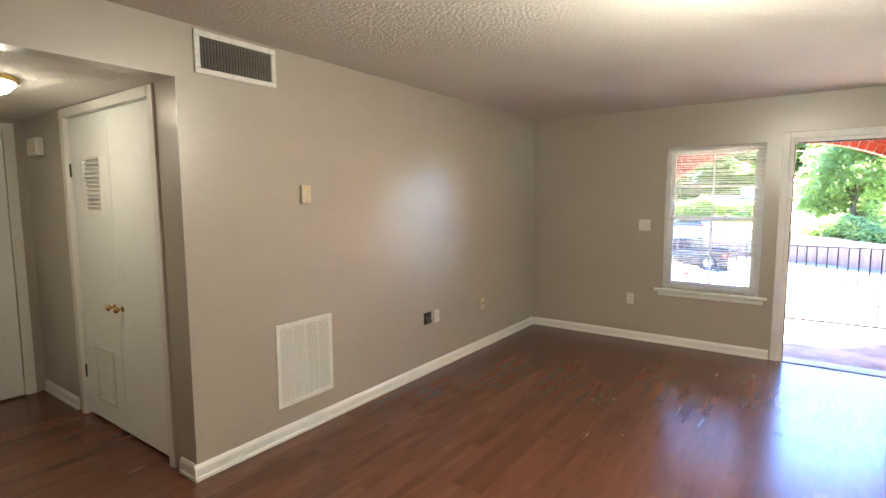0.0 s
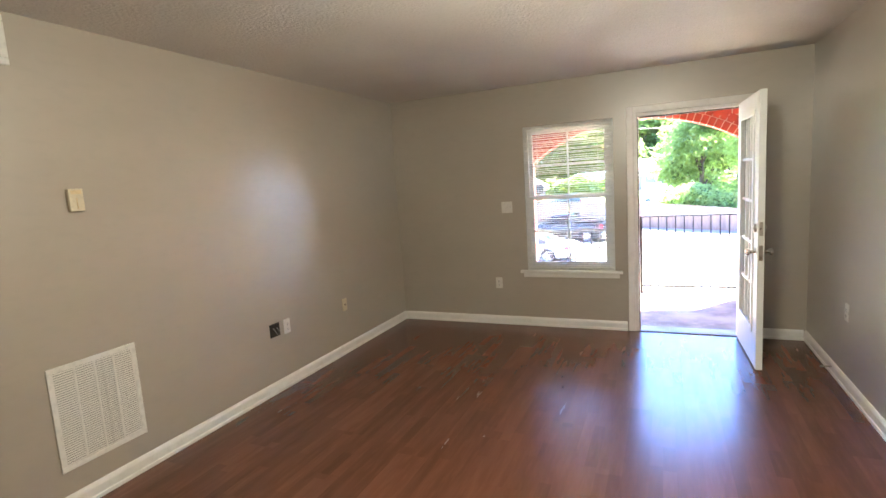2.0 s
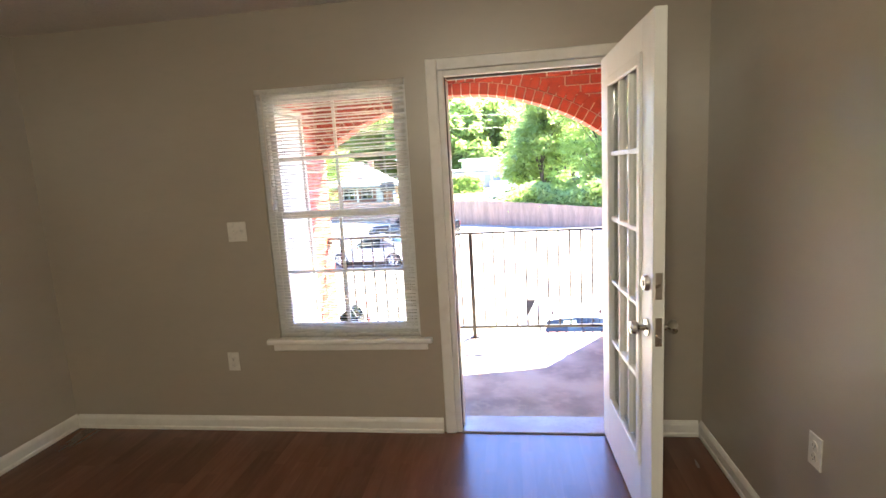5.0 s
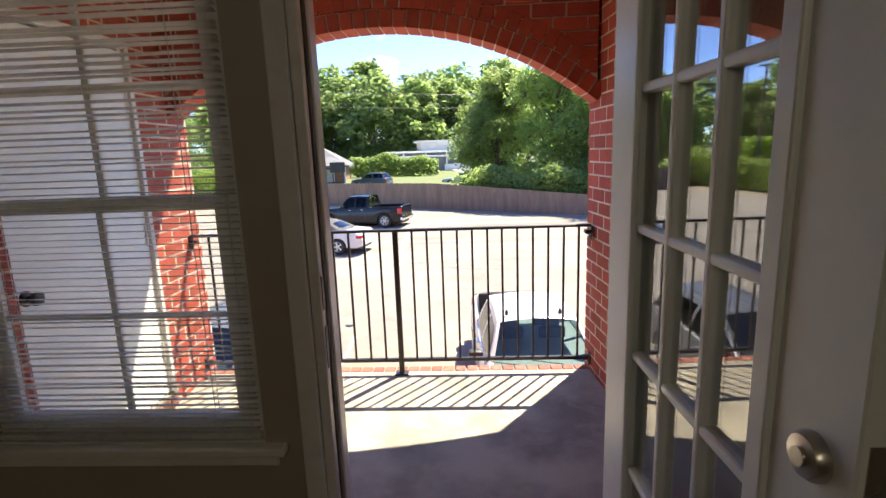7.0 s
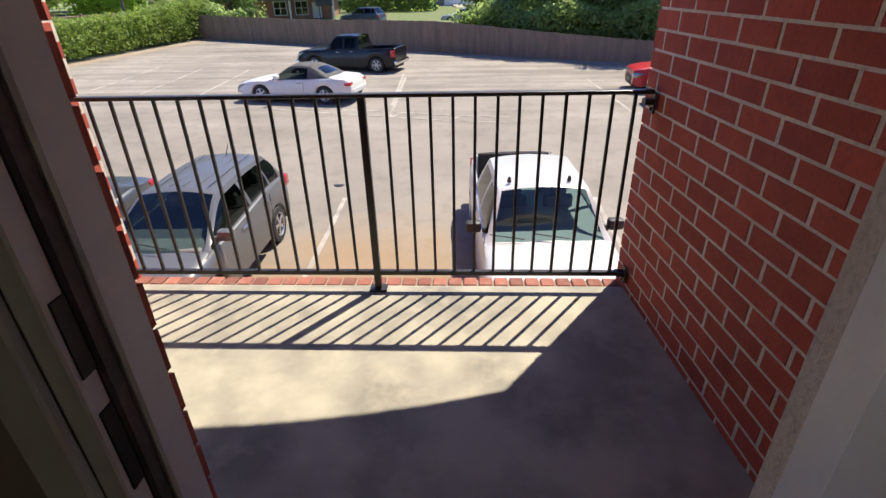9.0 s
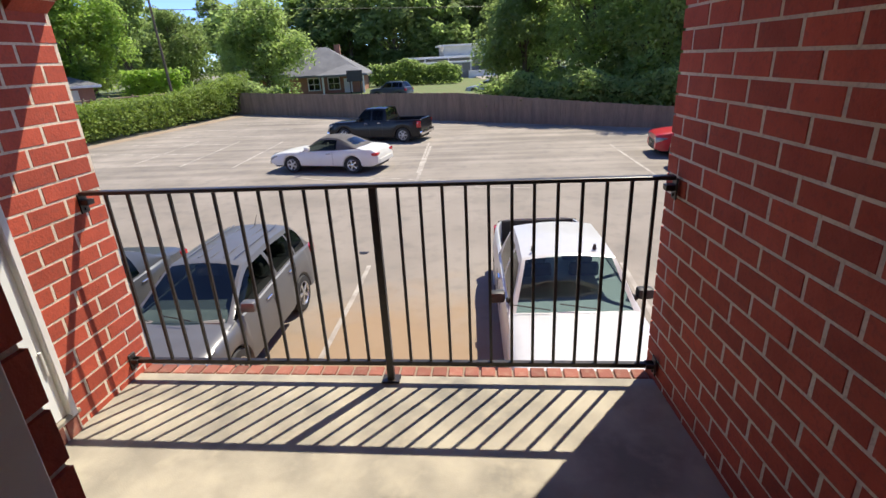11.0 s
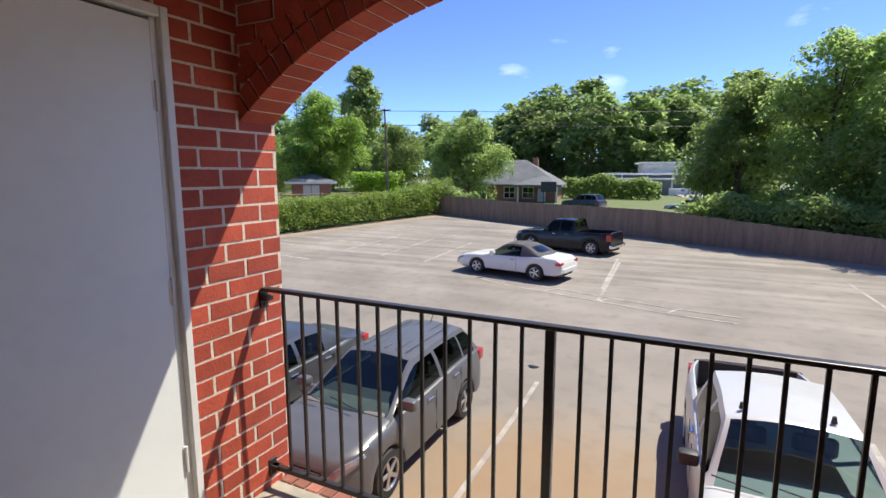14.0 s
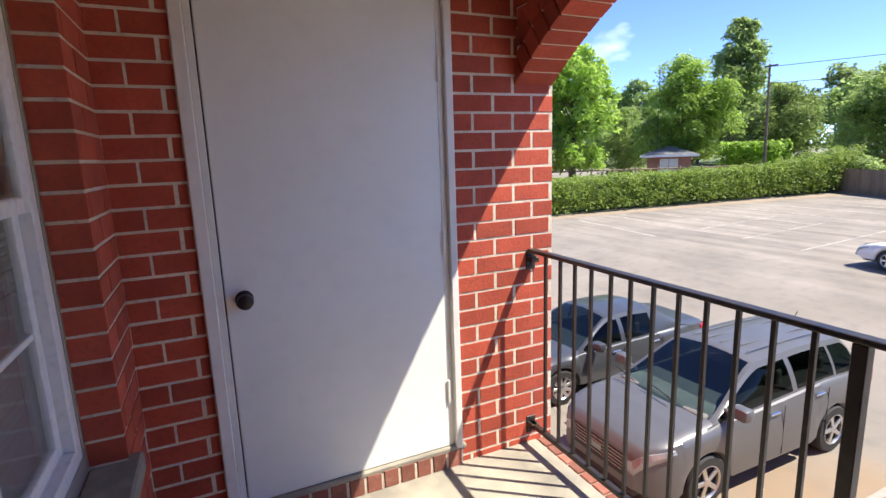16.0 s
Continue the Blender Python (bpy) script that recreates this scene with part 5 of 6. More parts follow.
    for sgn in (1, -1):
        for xa, xb in zip(gx, gx[1:]):
            for va, vb in zip(gv, gv[1:]):
                ps = [surf(xa, va), surf(xb, va), surf(xb, vb), surf(xa, vb)]
                for p in ps:
                    p.y *= sgn
                tgt, xm = b, (xa + xb) / 2
                if hole(xm, (va + vb) / 2):
                    if va > 1:
                        key = ("windscreen" if xm > (x1 + x2) / 2 else "rear_window", 0, 0)
                    else:
                        key = ("side_window", sgn, [p < xm < q for p, q in wins].index(True))
                    tgt = panes.setdefault(key, bmesh.new())
                tgt.faces.new([tgt.verts.new(p) for p in (ps if sgn > 0 else ps[::-1])])
    for q, nm, mt in [(b, "cabin", topmat or body)] + [(v, k[0], M_SIDEGLASS if k[1] else M_CARGLASS) for k, v in panes.items()]:
        bmesh.ops.remove_doubles(q, verts=q.verts[:], dist=0.0008)
        bmesh.ops.recalc_face_normals(q, faces=q.faces[:])
        k = Build()
        k.add(q)
        o = k.done(nm, mt, root, smooth=True)
        if nm != "cabin":
            o.visible_shadow = False
    bz = interp(top, (x1 + x2) / 2)
    if seats:
        b = Build()
        b.box(x3 - 0.55, x3 - 0.1, -hw + 0.2, hw - 0.2, bz - 0.25, bz - 0.02, 0.05, seg=2)
        for sx in ([x2 - 0.55, x1 + 0.35] if sides > 1 else [x2 - 0.55]):
            for sy in (-0.38, 0.38):
                b.box(sx - 0.12, sx + 0.02, sy - 0.24, sy + 0.24, bz - 0.45, bz + 0.22, 0.05, seg=2).box(sx - 0.1, sx - 0.02, sy - 0.13, sy + 0.13, bz + 0.22, bz + 0.40, 0.03, seg=2)
        b.box(x0 + 0.1, x3 - 0.1, -hw + 0.2, hw - 0.2, bz - 0.5, bz - 0.4)
        b.done("seats", M_CABIN, root)
    for xa in axles:
        for s in (1, -1):
            wheel(root, xa, s * (hw - 0.12), r, 0.21, s, spokes)
    # lamps, bumpers, handles, mirrors
    f = L / 2
    for s in (1, -1):
        # lens that wraps round the corner of the nose
        q = bmesh.new()
        hh = head[1] - head[0]
        run = [(f - 0.42 + 0.42 * i / 8, halfw(f - 0.42 + 0.42 * i / 8) + 0.004, 0.25 + 0.75 * i / 8) for i in range(8)]
        run += [(f + 0.006 - 0.006 * (i == 0), halfw(f) * (1.0 - 0.12 * i), 1.0 - 0.14 * i) for i in range(4)]
        rings = []
        for x, y, k in run:
            zh = min(interp(top, x) - 0.06, head[1] + 0.07)
            zl = zh - hh * k
            rings.append([q.verts.new(p) for p in ((x, s * (y - 0.03), zh), (x, s * y, (zh + zl) / 2), (x, s * (y - 0.004), zl), (x - 0.07, s * (y - 0.10), zl), (x - 0.07, s * (y - 0.12), zh))])
        for ra_, rb_ in zip(rings, rings[1:]):
            for i in range(5):
                q.faces.new((ra_[i], rb_[i], rb_[(i + 1) % 5], ra_[(i + 1) % 5]))
        q.faces.new(rings[0])
        q.faces.new(rings[-1][::-1])
        bmesh.ops.recalc_face_normals(q, faces=q.faces[:])
        b = Build()
        b.add(q)
        b.done("headlamp", M_HEAD, root)
    for s in (1, -1):
        b = Build()
        b.box(-f + 0.012, -f + 0.26, s * (hw - 0.06 - tail_w) - tail_w, s * (hw - 0.06 - tail_w) + tail_w, tail[0], tail[1], 0.03, None, 2)
        b.done("tail_lamp", M_TAIL, root, smooth=True)
    b = Build()
    g0, g1 = head[0] - 0.14, head[1] - 0.07
    b.box(f - 0.10, f + 0.008, -hw * 0.56, hw * 0.56, g0 - 0.08, g1 + 0.03, 0.03)
    b.box(f - 0.12, f + 0.008, -hw * 0.62, hw * 0.7, 0.3, 0.42, 0.03)
    b.done("grille", M_TRIMBLK, root)
    b = Build()
    for i in range(5):
        z = g0 + (g1 - g0) * (i + 0.3) / 5
        b.box(f - 0.02, f + 0.016, -hw * 0.5, hw * 0.5, z, z + 0.022, 0.006)
    b.box(f, f + 0.025, -0.09, 0.09, (g0 + g1) / 2 - 0.045, (g0 + g1) / 2 + 0.045, 0.01)
    b.done("grille_bar", M_DARKCHROME, root)
    b = Build()
    if bumper:
        b.box(f - 0.16, f + 0.05, -hw + 0.06, hw - 0.06, 0.38, 0.60, 0.05, None, 2).done("bumper", bumper, root, smooth=True)
        b = Build()
        b.box(-f - 0.10, -f + 0.08, -hw + 0.06, hw - 0.06, 0.42, 0.62, 0.04, None, 2)
        b.done("bumper", bumper, root, smooth=True)
    else:
        b.box(-f - 0.025, -f + 0.1, -hw * 0.72, hw * 0.72, 0.36, 0.56, 0.03).done("bumper", body, root)
    for s in (1, -1):
        for dx in doors:
            zz = interp(top, dx) - 0.13
            b = Build()
            b.box(dx - 0.10, dx + 0.10, s * (halfw(dx) - 0.02) - 0.022, s * (halfw(dx) - 0.02) + 0.022, zz - 0.018, zz + 0.018, 0.01)
            b.done("handle", M_CHROME, root)
    for s in (1, -1):
        b = Build()
        y = s * (hw + 0.07)
        b.box(x3 - 0.52, x3 - 0.34, y - 0.12, y + 0.12, bz + 0.0, bz + 0.17, 0.05, None, 2).box(x3 - 0.46, x3 - 0.38, s * (hw - 0.12) - 0.06, s * (hw - 0.12) + 0.1, bz - 0.02, bz + 0.06, 0.02)
        b.done("mirror", mirror or body, root, smooth=True)
    b = Build()
    for s in (-0.35, 0.30):
        b.cyl((x3 - 0.02, s, bz + 0.05), (x3 - 0.10, s - 0.5, bz + 0.10), 0.009, seg=5)
    b.done("wiper", M_TRIMBLK, root)
    for dx in doors:
        for s in (1, -1):
            b = Build()
            q = halfw(dx - 0.18) - 0.004
            b.box(dx - 0.185, dx - 0.175, s * q - 0.004, s * q + 0.004, sill + 0.08, interp(top, dx) - 0.06)
            b.done("door_seam", M_TRIMBLK, root)
    if rails:
        b = Build()
        for i in (-0.42, -0.2, 0.02, 0.24, 0.44):
            b.box(x1 + 0.1, x2 - 0.1, i - 0.012, i + 0.012, roof + 0.0, roof + 0.012, 0.004)
        b.done("roof_rib", body, root)
        b = Build()
        b.cyl((x1 + 0.12, 0.0, roof - 0.02), (x1 - 0.06, 0.0, roof + 0.17), 0.012, 0.004, 6)
        b.done("antenna", M_TRIMBLK, root)
    return tagged(root, label, "car")


suv_top = [(-2.35, 0.84), (-2.26, 1.12), (-1.2, 1.17), (0.7, 1.09), (1.2, 1.09), (1.6, 1.06), (1.95, 1.01), (2.16, 0.97), (2.28, 0.92), (2.35, 0.83)]
suv = car("suv", "silver-grey metallic compact suv parked nose-in below the balcony", 4.70, 1.88, (-1.33, 1.37), 0.36, suv_top, (-2.24, -1.74, 0.16, 1.36), 1.69,
          paint("grey_metallic_paint", (0.15, 0.152, 0.156), 0.42, 0.38, 0.12), sides=3, rails=True, spokes=5, doors=(-0.9, 0.1), nose=0.30, head=(0.70, 0.87), tail=(0.86, 1.08), tail_w=0.10)
suv.matrix_basis = pose(-1.68, 7.17, gz(7), 0, 0, -90)
sed_top = [(-2.42, 0.70), (-2.3, 0.95), (-1.6, 0.99), (-0.5, 0.93), (0.9, 0.90), (1.7, 0.85), (2.15, 0.76), (2.36, 0.68), (2.42, 0.56)]
sed = car("sedan", "blue-grey metallic sedan parked beside the suv", 4.85, 1.85, (-1.38, 1.42), 0.33, sed_top, (-1.85, -0.95, 0.15, 1.1), 1.45,
          paint("slate_metallic_paint", (0.10, 0.107, 0.118), 0.5, 0.33), sides=2, spokes=9, doors=(-0.85, 0.15), head=(0.53, 0.67), tail=(0.74, 0.90))
sed.matrix_basis = pose(-4.68, 7.3, gz(7), 0, 0, -90)
pk_top = [(-3.05, 1.16), (-3.0, 1.20), (-0.5, 1.18), (1.1, 1.14), (1.3, 1.14), (2.5, 1.06), (2.88, 0.98), (3.0, 0.86), (3.05, 0.72)]
wpk = car("pickup_truck", "white extended-cab pickup truck with black bed liner and mirrors", 6.10, 2.0, (-1.98, 1.98), 0.37, pk_top, (-1.12, -0.98, 0.55, 1.27), 1.80,
          paint("white_truck_paint", (0.50, 0.51, 0.51)), sides=2, bed=(-2.98, -1.17), spokes=5, bumper=M_CHROME, doors=(-0.35, 0.35), mirror=M_TRIMBLK, head=(0.72, 0.90), tail=(0.75, 1.10), tail_w=0.05)
wpk.matrix_basis = pose(4.08, 7.38, gz(7), 0, 0, -87.5)
b = Build()
b.box(-2.97, -1.18, -0.85, 0.85, 0.715, 0.735).box(-2.99, -2.94, -0.84, 0.84, 0.72, 1.20, 0.01)
b.done("bed_liner", M_TRIMBLK, wpk)
for yy in (-0.5, 0.42):
    Build().cyl((0.40, yy, 1.79), (0.40, yy, 1.87), 0.035, 0.02, 8).done("roof_light", M_TRIMBLK, wpk)
cv_top = [(-2.44, 0.66), (-2.38, 0.84), (-2.2, 0.93), (-1.6, 0.97), (-0.5, 0.90), (0.75, 0.87), (1.6, 0.83), (2.15, 0.74), (2.37, 0.66), (2.44, 0.54)]
cv = car("convertible", "white convertible coupe with closed grey soft top", 4.89, 1.82, (-1.36, 1.36), 0.33, cv_top, (-1.75, -0.70, 0.05, 0.95), 1.40,
         paint("pearl_white_paint", (0.70, 0.69, 0.64)), sides=1, spokes=5, topmat=mat("grey_canvas", (0.10, 0.095, 0.095), (0.075, 0.07, 0.07), rough=0.9, bump=0.3), doors=(-0.35,), head=(0.5, 0.63), tail=(0.68, 0.80), tail_w=0.17, backlight=False)
cv.matrix_basis = pose(-3.42, 19.45, gz(19.5), 0, 0, 169) @ Matrix.Diagonal((0.96, 0.96, 0.96, 1))
bk_top = [(-2.92, 1.18), (-2.88, 1.24), (-0.75, 1.20), (0.9, 1.15), (1.1, 1.15), (2.3, 1.10), (2.75, 1.02), (2.92, 0.76)]
bk = car("pickup_truck", "black crew-cab pickup truck with chrome wheels", 5.85, 2.03, (-1.85, 1.80), 0.40, bk_top, (-0.92, -0.78, 0.45, 1.15), 1.87,
         paint("black_truck_paint", (0.010, 0.011, 0.013), 0.0, 0.2, 0.0, 0.35), sides=2, bed=(-2.84, -1.0), spokes=6, bumper=M_CHROME, doors=(-0.45, 0.35), head=(0.74, 0.94), tail=(0.80, 1.14), tail_w=0.055)
bk.matrix_basis = pose(-2.85, 26.2, gz(26.2) - 0.02, 0, 0, 167) @ Matrix.Diagonal((0.9, 0.9, 0.9, 1))
Build().box(-2.83, -1.01, -0.86, 0.86, 0.735, 0.755).done("bed_liner", M_TRIMBLK, bk)
rd = car("suv", "red compact suv parked at the edge of the lot", 4.55, 1.85, (-1.3, 1.35), 0.34, suv_top, (-2.1, -1.65, 0.12, 1.0), 1.60,
         paint("red_car_paint", (0.45, 0.02, 0.03)), sides=3, spokes=5, doors=(-0.9, 0.1))
rd.matrix_basis = pose(11.3, 20.3, gz(20) - 0.04, 0, 0, 176) @ Matrix.Diagonal((0.9, 0.9, 0.9, 1))
gv_ = copy_thing(suv, pose(11.6, 17.6, gz(17.6), 0, 0, 178))
tagged(gv_, "grey metallic suv parked beside the red one", "car")
x_, y_ = polar(10.9, 58)
fv = car("van", "dark blue van parked on the street behind the fence", 4.7, 1.85, (-1.33, 1.37), 0.36, suv_top, (-2.18, -1.72, 0.12, 1.0), 1.75, paint("navy_paint", (0.04, 0.055, 0.09)), sides=3)
fv.matrix_basis = pose(x_, y_, -2.45, 0, 0, 160)
x_, y_ = polar(0.2, 55)
fs = car("sedan", "silver sedan parked on the street behind the fence", 4.85, 1.85, (-1.38, 1.42), 0.33, sed_top, (-1.85, -0.95, 0.15, 1.1), 1.45, paint("silver_paint", (0.5, 0.53, 0.56), 0.4), sides=2)
fs.matrix_basis = pose(x_, y_, -2.35, 0, 0, 160)

# ---- fittings of the living room and hall ----
def place_on(ob, x, y, z, turn):
    ob.matrix_basis = pose(x, y, z, 0, 0, turn)
    return ob


# each fitting is built on a wall that faces -y, its back at y = 0
def wall_plate(name, label, category, w=0.072, h=0.116, material=None, kind="outlet"):
    root = base(name)
    b = Build()
    b.box(-w / 2, w / 2, -0.006, 0, -h / 2, h / 2, 0.0025, None, 2)
    b.done("plate", material or M_PLASTIC, root)
    if kind == "outlet":
        for z in (-0.02, 0.02):
            b = Build()
            b.cyl((0, -0.0055, z), (0, -0.0085, z), 0.0165, seg=16)
            r = b.done("socket", material or M_PLASTIC, root)
            b = Build()
            b.box(-0.0075, -0.0055, -0.0092, -0.008, z - 0.005, z + 0.006).box(0.0055, 0.0075, -0.0092, -0.008, z - 0.005, z + 0.006).cyl((0, -0.008, z - 0.010), (0, -0.0092, z - 0.010), 0.0025, seg=8)
            b.done("slots", M_VOID, r)
    elif kind == "switch":
        for x in ((-0.023, 0.023) if w > 0.1 else (0,)):
            Build().box(x - 0.005, x + 0.005, -0.016, -0.005, -0.004, 0.012, 0.002).done("toggle", material or M_PLASTIC, root)
    elif kind == "jack":
        Build().cyl((0, -0.005, 0), (0, -0.016, 0), 0.006, seg=10).done("connector", M_BLACKMETAL, root)
    return tagged(root, label, category)


place_on(wall_plate("light_switch", "white double light switch plate on the wall", "switch", 0.115, 0.116, None, "switch"), 1.277, -0.001, 1.243, 0)
place_on(wall_plate("wall_outlet", "white duplex outlet on the taupe wall", "outlet"), 1.155, -0.001, 0.446, 0)
place_on(wall_plate("wall_outlet", "beige blank wall plate on the taupe wall", "outlet", 0.072, 0.116, M_BEIGE, "jack"), 0.001, -1.19, 0.46, 90)
place_on(wall_plate("wall_outlet", "white duplex outlet beside an open wall box", "outlet"), 0.001, -1.985, 0.485, 90)
place_on(wall_plate("wall_outlet", "white duplex outlet on the side wall", "outlet"), W - 0.001, -1.02, 0.515, -90)
place_on(wall_plate("cable_plate", "white cable plate with single connector", "wall plate", 0.072, 0.116, None, "jack"), W - 0.001, -1.88, 0.52, -90)

hb = base("open_wall_box")
# Flat dark plate: shade inside the open box put into colour.
Build().box(-0.052, 0.052, -0.003, 0, -0.052, 0.052).done("box_shade", M_VOID, hb)
b = Build()
b.box(-0.05, 0.05, -0.007, -0.003, 0.042, 0.05, 0.001).box(-0.05, -0.042, -0.007, -0.003, -0.05, 0.042, 0.001).box(0.03, 0.05, -0.008, -0.003, -0.05, -0.02, 0.001)
b.done("box_rim", M_BLACKMETAL, hb)
b = Build()
for k, (x, z) in enumerate(((-0.02, 0.02), (0.0, -0.01), (0.02, 0.015))):
    b.cyl((x, -0.004, z), (x + 0.012, -0.018, z - 0.03), 0.0025, seg=6)
b.done("wire", M_ALU, hb)
tagged(hb, "open square wall box with cut wires, no cover", "wall box")
place_on(hb, 0.001, -2.12, 0.49, 90)

th = base("thermostat")
Build().box(-0.036, 0.036, -0.026, 0, -0.058, 0.058, 0.005, None, 2).done("case", M_BEIGE, th)
Build().box(-0.026, 0.026, -0.029, -0.025, 0.030, 0.050, 0.002).box(-0.002, 0.002, -0.030, -0.025, -0.045, 0.01).done("scale", M_ALMOND, th)
tagged(th, "beige wall thermostat with vertical scale", "thermostat")
place_on(th, 0.001, -3.42, 1.567, 90)


def return_grille(w, h):
    """White stamped return-air grille: frame, four stiles, many small blades over a grey filter."""
    g = base("return_air_grille")
    b = Build()
    f = 0.028
    b.box(-w / 2, w / 2, -0.008, 0, -h / 2, -h / 2 + f, 0.002).box(-w / 2, w / 2, -0.008, 0, h / 2 - f, h / 2, 0.002)
    b.box(-w / 2, -w / 2 + f, -0.008, 0, -h / 2 + f, h / 2 - f, 0.002).box(w / 2 - f, w / 2, -0.008, 0, -h / 2 + f, h / 2 - f, 0.002)
    for i in range(1, 4):
        x = -w / 2 + f + (w - 2 * f) * i / 4
        b.box(x - 0.005, x + 0.005, -0.007, 0, -h / 2 + f, h / 2 - f, 0.001)
    b.done("frame", M_PLASTIC, g)
    Build().box(-w / 2 + f, w / 2 - f, -0.0015, 0, -h / 2 + f, h / 2 - f).done("filter", M_FILTER, g)
    n = 40
    me = None
    for i in range(n):
        z = -h / 2 + f + (h - 2 * f) * (i + 0.5) / n
        if me is None:
            o = Build().box(-w / 2 + f, w / 2 - f, -0.0055, -0.0045, -0.0042, 0.0042).done("blade", M_PLASTIC, g)
            me = o.data
        else:
            o = new("blade", me)
            o.parent = g
        o.matrix_basis = pose(0, 0, z, 0, 0, 0)
    return tagged(g, "white metal return-air grille with grey filter behind", "grille")


place_on(return_grille(0.455, 0.54), 0.001, -3.45, 0.482, 90)


def supply_vent(w, h):
    g = base("supply_vent")
    f = 0.032
    b = Build()
    b.box(-w / 2, w / 2, -0.012, 0, -h / 2, -h / 2 + f, 0.004).box(-w / 2, w / 2, -0.012, 0, h / 2 - f, h / 2, 0.004)
    b.box(-w / 2, -w / 2 + f, -0.012, 0, -h / 2 + f, h / 2 - f, 0.004).box(w / 2 - f, w / 2, -0.012, 0, -h / 2 + f, h / 2 - f, 0.004)
    b.done("frame", M_PLASTIC, g)
    # Thin near-black sheet paints the shade behind the blades.
    Build().box(-w / 2 + f, w / 2 - f, -0.001, 0, -h / 2 + f, h / 2 - f).done("duct_shade", M_VOID, g)
    n, me = 24, None
    for i in range(n):
        x = -w / 2 + f + (w - 2 * f) * (i + 0.5) / n
        if me is None:
            o = Build().box(-0.0012, 0.0012, -0.012, -0.001, -h / 2 + f, h / 2 - f).done("blade", M_FILTER, g)
            me = o.data
        else:
            o = new("blade", me)
            o.parent = g
        o.matrix_basis = pose(x, 0, 0, 0, 0, 28)
    return tagged(g, "white supply vent with dusty vertical blades near the ceiling", "vent")


place_on(supply_vent(0.50, 0.225), 0.001, -3.857, 2.31, 90)

# spring door stop on the baseboard
ds = Build()
for k in range(14):
    ds.cyl((-0.004 * k, 0, 0), (-0.004 * k - 0.003, 0, 0), 0.006, seg=8)
ds.cyl((-0.056, 0, 0), (-0.07, 0, 0), 0.009, seg=10, bevel=0.002)
tagged(ds.done("door_stop", M_NICKEL, m=pose(W - 0.016, -0.78, 0.055, 0, 0, 12)), "spring door stop screwed to the baseboard", "door stop")


# closet bifold pair
def closet_leaf(w, h, vents):
    d = base("closet_door")
    t = 0.03
    cut = [(0.15, 0.50), (1.44, 1.78)] if vents else []
    v0, v1 = w * 0.34, w * 0.76
    b = Build()
    zs = [0.0] + [z for c in cut for z in c] + [h]
    for a, c in zip(zs[0::2], zs[1::2]):
        b.box(0, w, 0, t, a, c, 0.002)
    for a, c in cut:
        b.box(0, v0, 0, t, a, c, 0.0).box(v1, w, 0, t, a, c, 0.0)
    b.done("leaf", M_DOOR, d)
    for a, c in cut:
        b = Build()
        b.box(v0 - 0.02, v0, -0.006, 0, a - 0.02, c + 0.02, 0.002).box(v1, v1 + 0.02, -0.006, 0, a - 0.02, c + 0.02, 0.002).box(v0, v1, -0.006, 0, a - 0.02, a, 0.002).box(v0, v1, -0.006, 0, c, c + 0.02, 0.002)
        b.done("vent_frame", M_PLASTIC, d)
        for k in range(12):
            z = a + (c - a) * (k + 0.5) / 12
            Build().box(v0, v1, -0.019, 0.019, -0.002, 0.002, 0, pose(0, 0.012, z, 50)).done("louvre", M_PLASTIC, d)
    return d


CY = HALL1 + 0.018
cl = closet_leaf(0.60, 2.07, True)
cl.matrix_basis = pose(-1.5, CY, 0.02)
tagged(cl, "white flush closet door with louvred vents, closed", "closet door", "closet doors")
cr = closet_leaf(0.60, 2.07, False)
cr.matrix_basis = pose(-0.895, CY, 0.02)
tagged(cr, "white flush closet door with brass knob, closed", "closet door", "closet doors")
for d, x in ((cl, 0.545), (cr, 0.055)):
    Build().lathe([(0.02, 0), (0.02, 0.004), (0.008, 0.008), (0.008, 0.022), (0.018, 0.03), (0.022, 0.04), (0.014, 0.052), (0.004, 0.054)], Matrix.Translation((x, 0, 0.83)) @ pose(0, 0, 0, 90)).done("knob", M_BRASS, d, smooth=True)
b = Build()
for z in (0.30, 1.72):
    b.cyl((0.602, -0.004, z - 0.045), (0.602, -0.004, z + 0.045), 0.006, seg=8)
b.done("hinge", M_BLACKMETAL, cr)
b = Build()
for z in (0.30, 1.72):
    b.cyl((-0.002, -0.004, z - 0.045), (-0.002, -0.004, z + 0.045), 0.006, seg=8)
b.done("hinge", M_BLACKMETAL, cl)
b = Build()
b.box(-1.565, -1.505, HALL1 - 0.014, HALL1 + 0.04, 0, 2.155, 0.003).box(-0.285, -0.225, HALL1 - 0.014, HALL1 + 0.04, 0, 2.155, 0.003).box(-1.505, -0.285, HALL1 - 0.014, HALL1 + 0.04, 2.095, 2.155, 0.003)
structure(b.done("closet_door_frame", M_TRIM), "white painted closet door frame", "door frame")

# hall: end door, chime, ceiling lamp
hd = base("hall_door")
b = Build()
b.box(HX + 0.004, HX + 0.03, -5.16, -4.36, 0.015, 2.05, 0.003)
b.done("leaf", M_DOOR, hd)
for z0, z1 in ((0.22, 0.86), (1.02, 1.86)):
    for y0, y1 in ((-5.06, -4.80), (-4.72, -4.46)):
        Build().box(HX + 0.028, HX + 0.036, y0, y1, z0, z1, 0.004).done("panel", M_DOOR, hd)
Build().lathe([(0.028, 0), (0.028, 0.005), (0.01, 0.01), (0.01, 0.03), (0.026, 0.045), (0.02, 0.06)], Matrix.Translation((HX + 0.03, -5.09, 0.93)) @ pose(0, 0, 0, 0, 90, 0)).done("knob", M_BRASS, hd, smooth=True)
tagged(hd, "white panelled hall door, closed", "door")
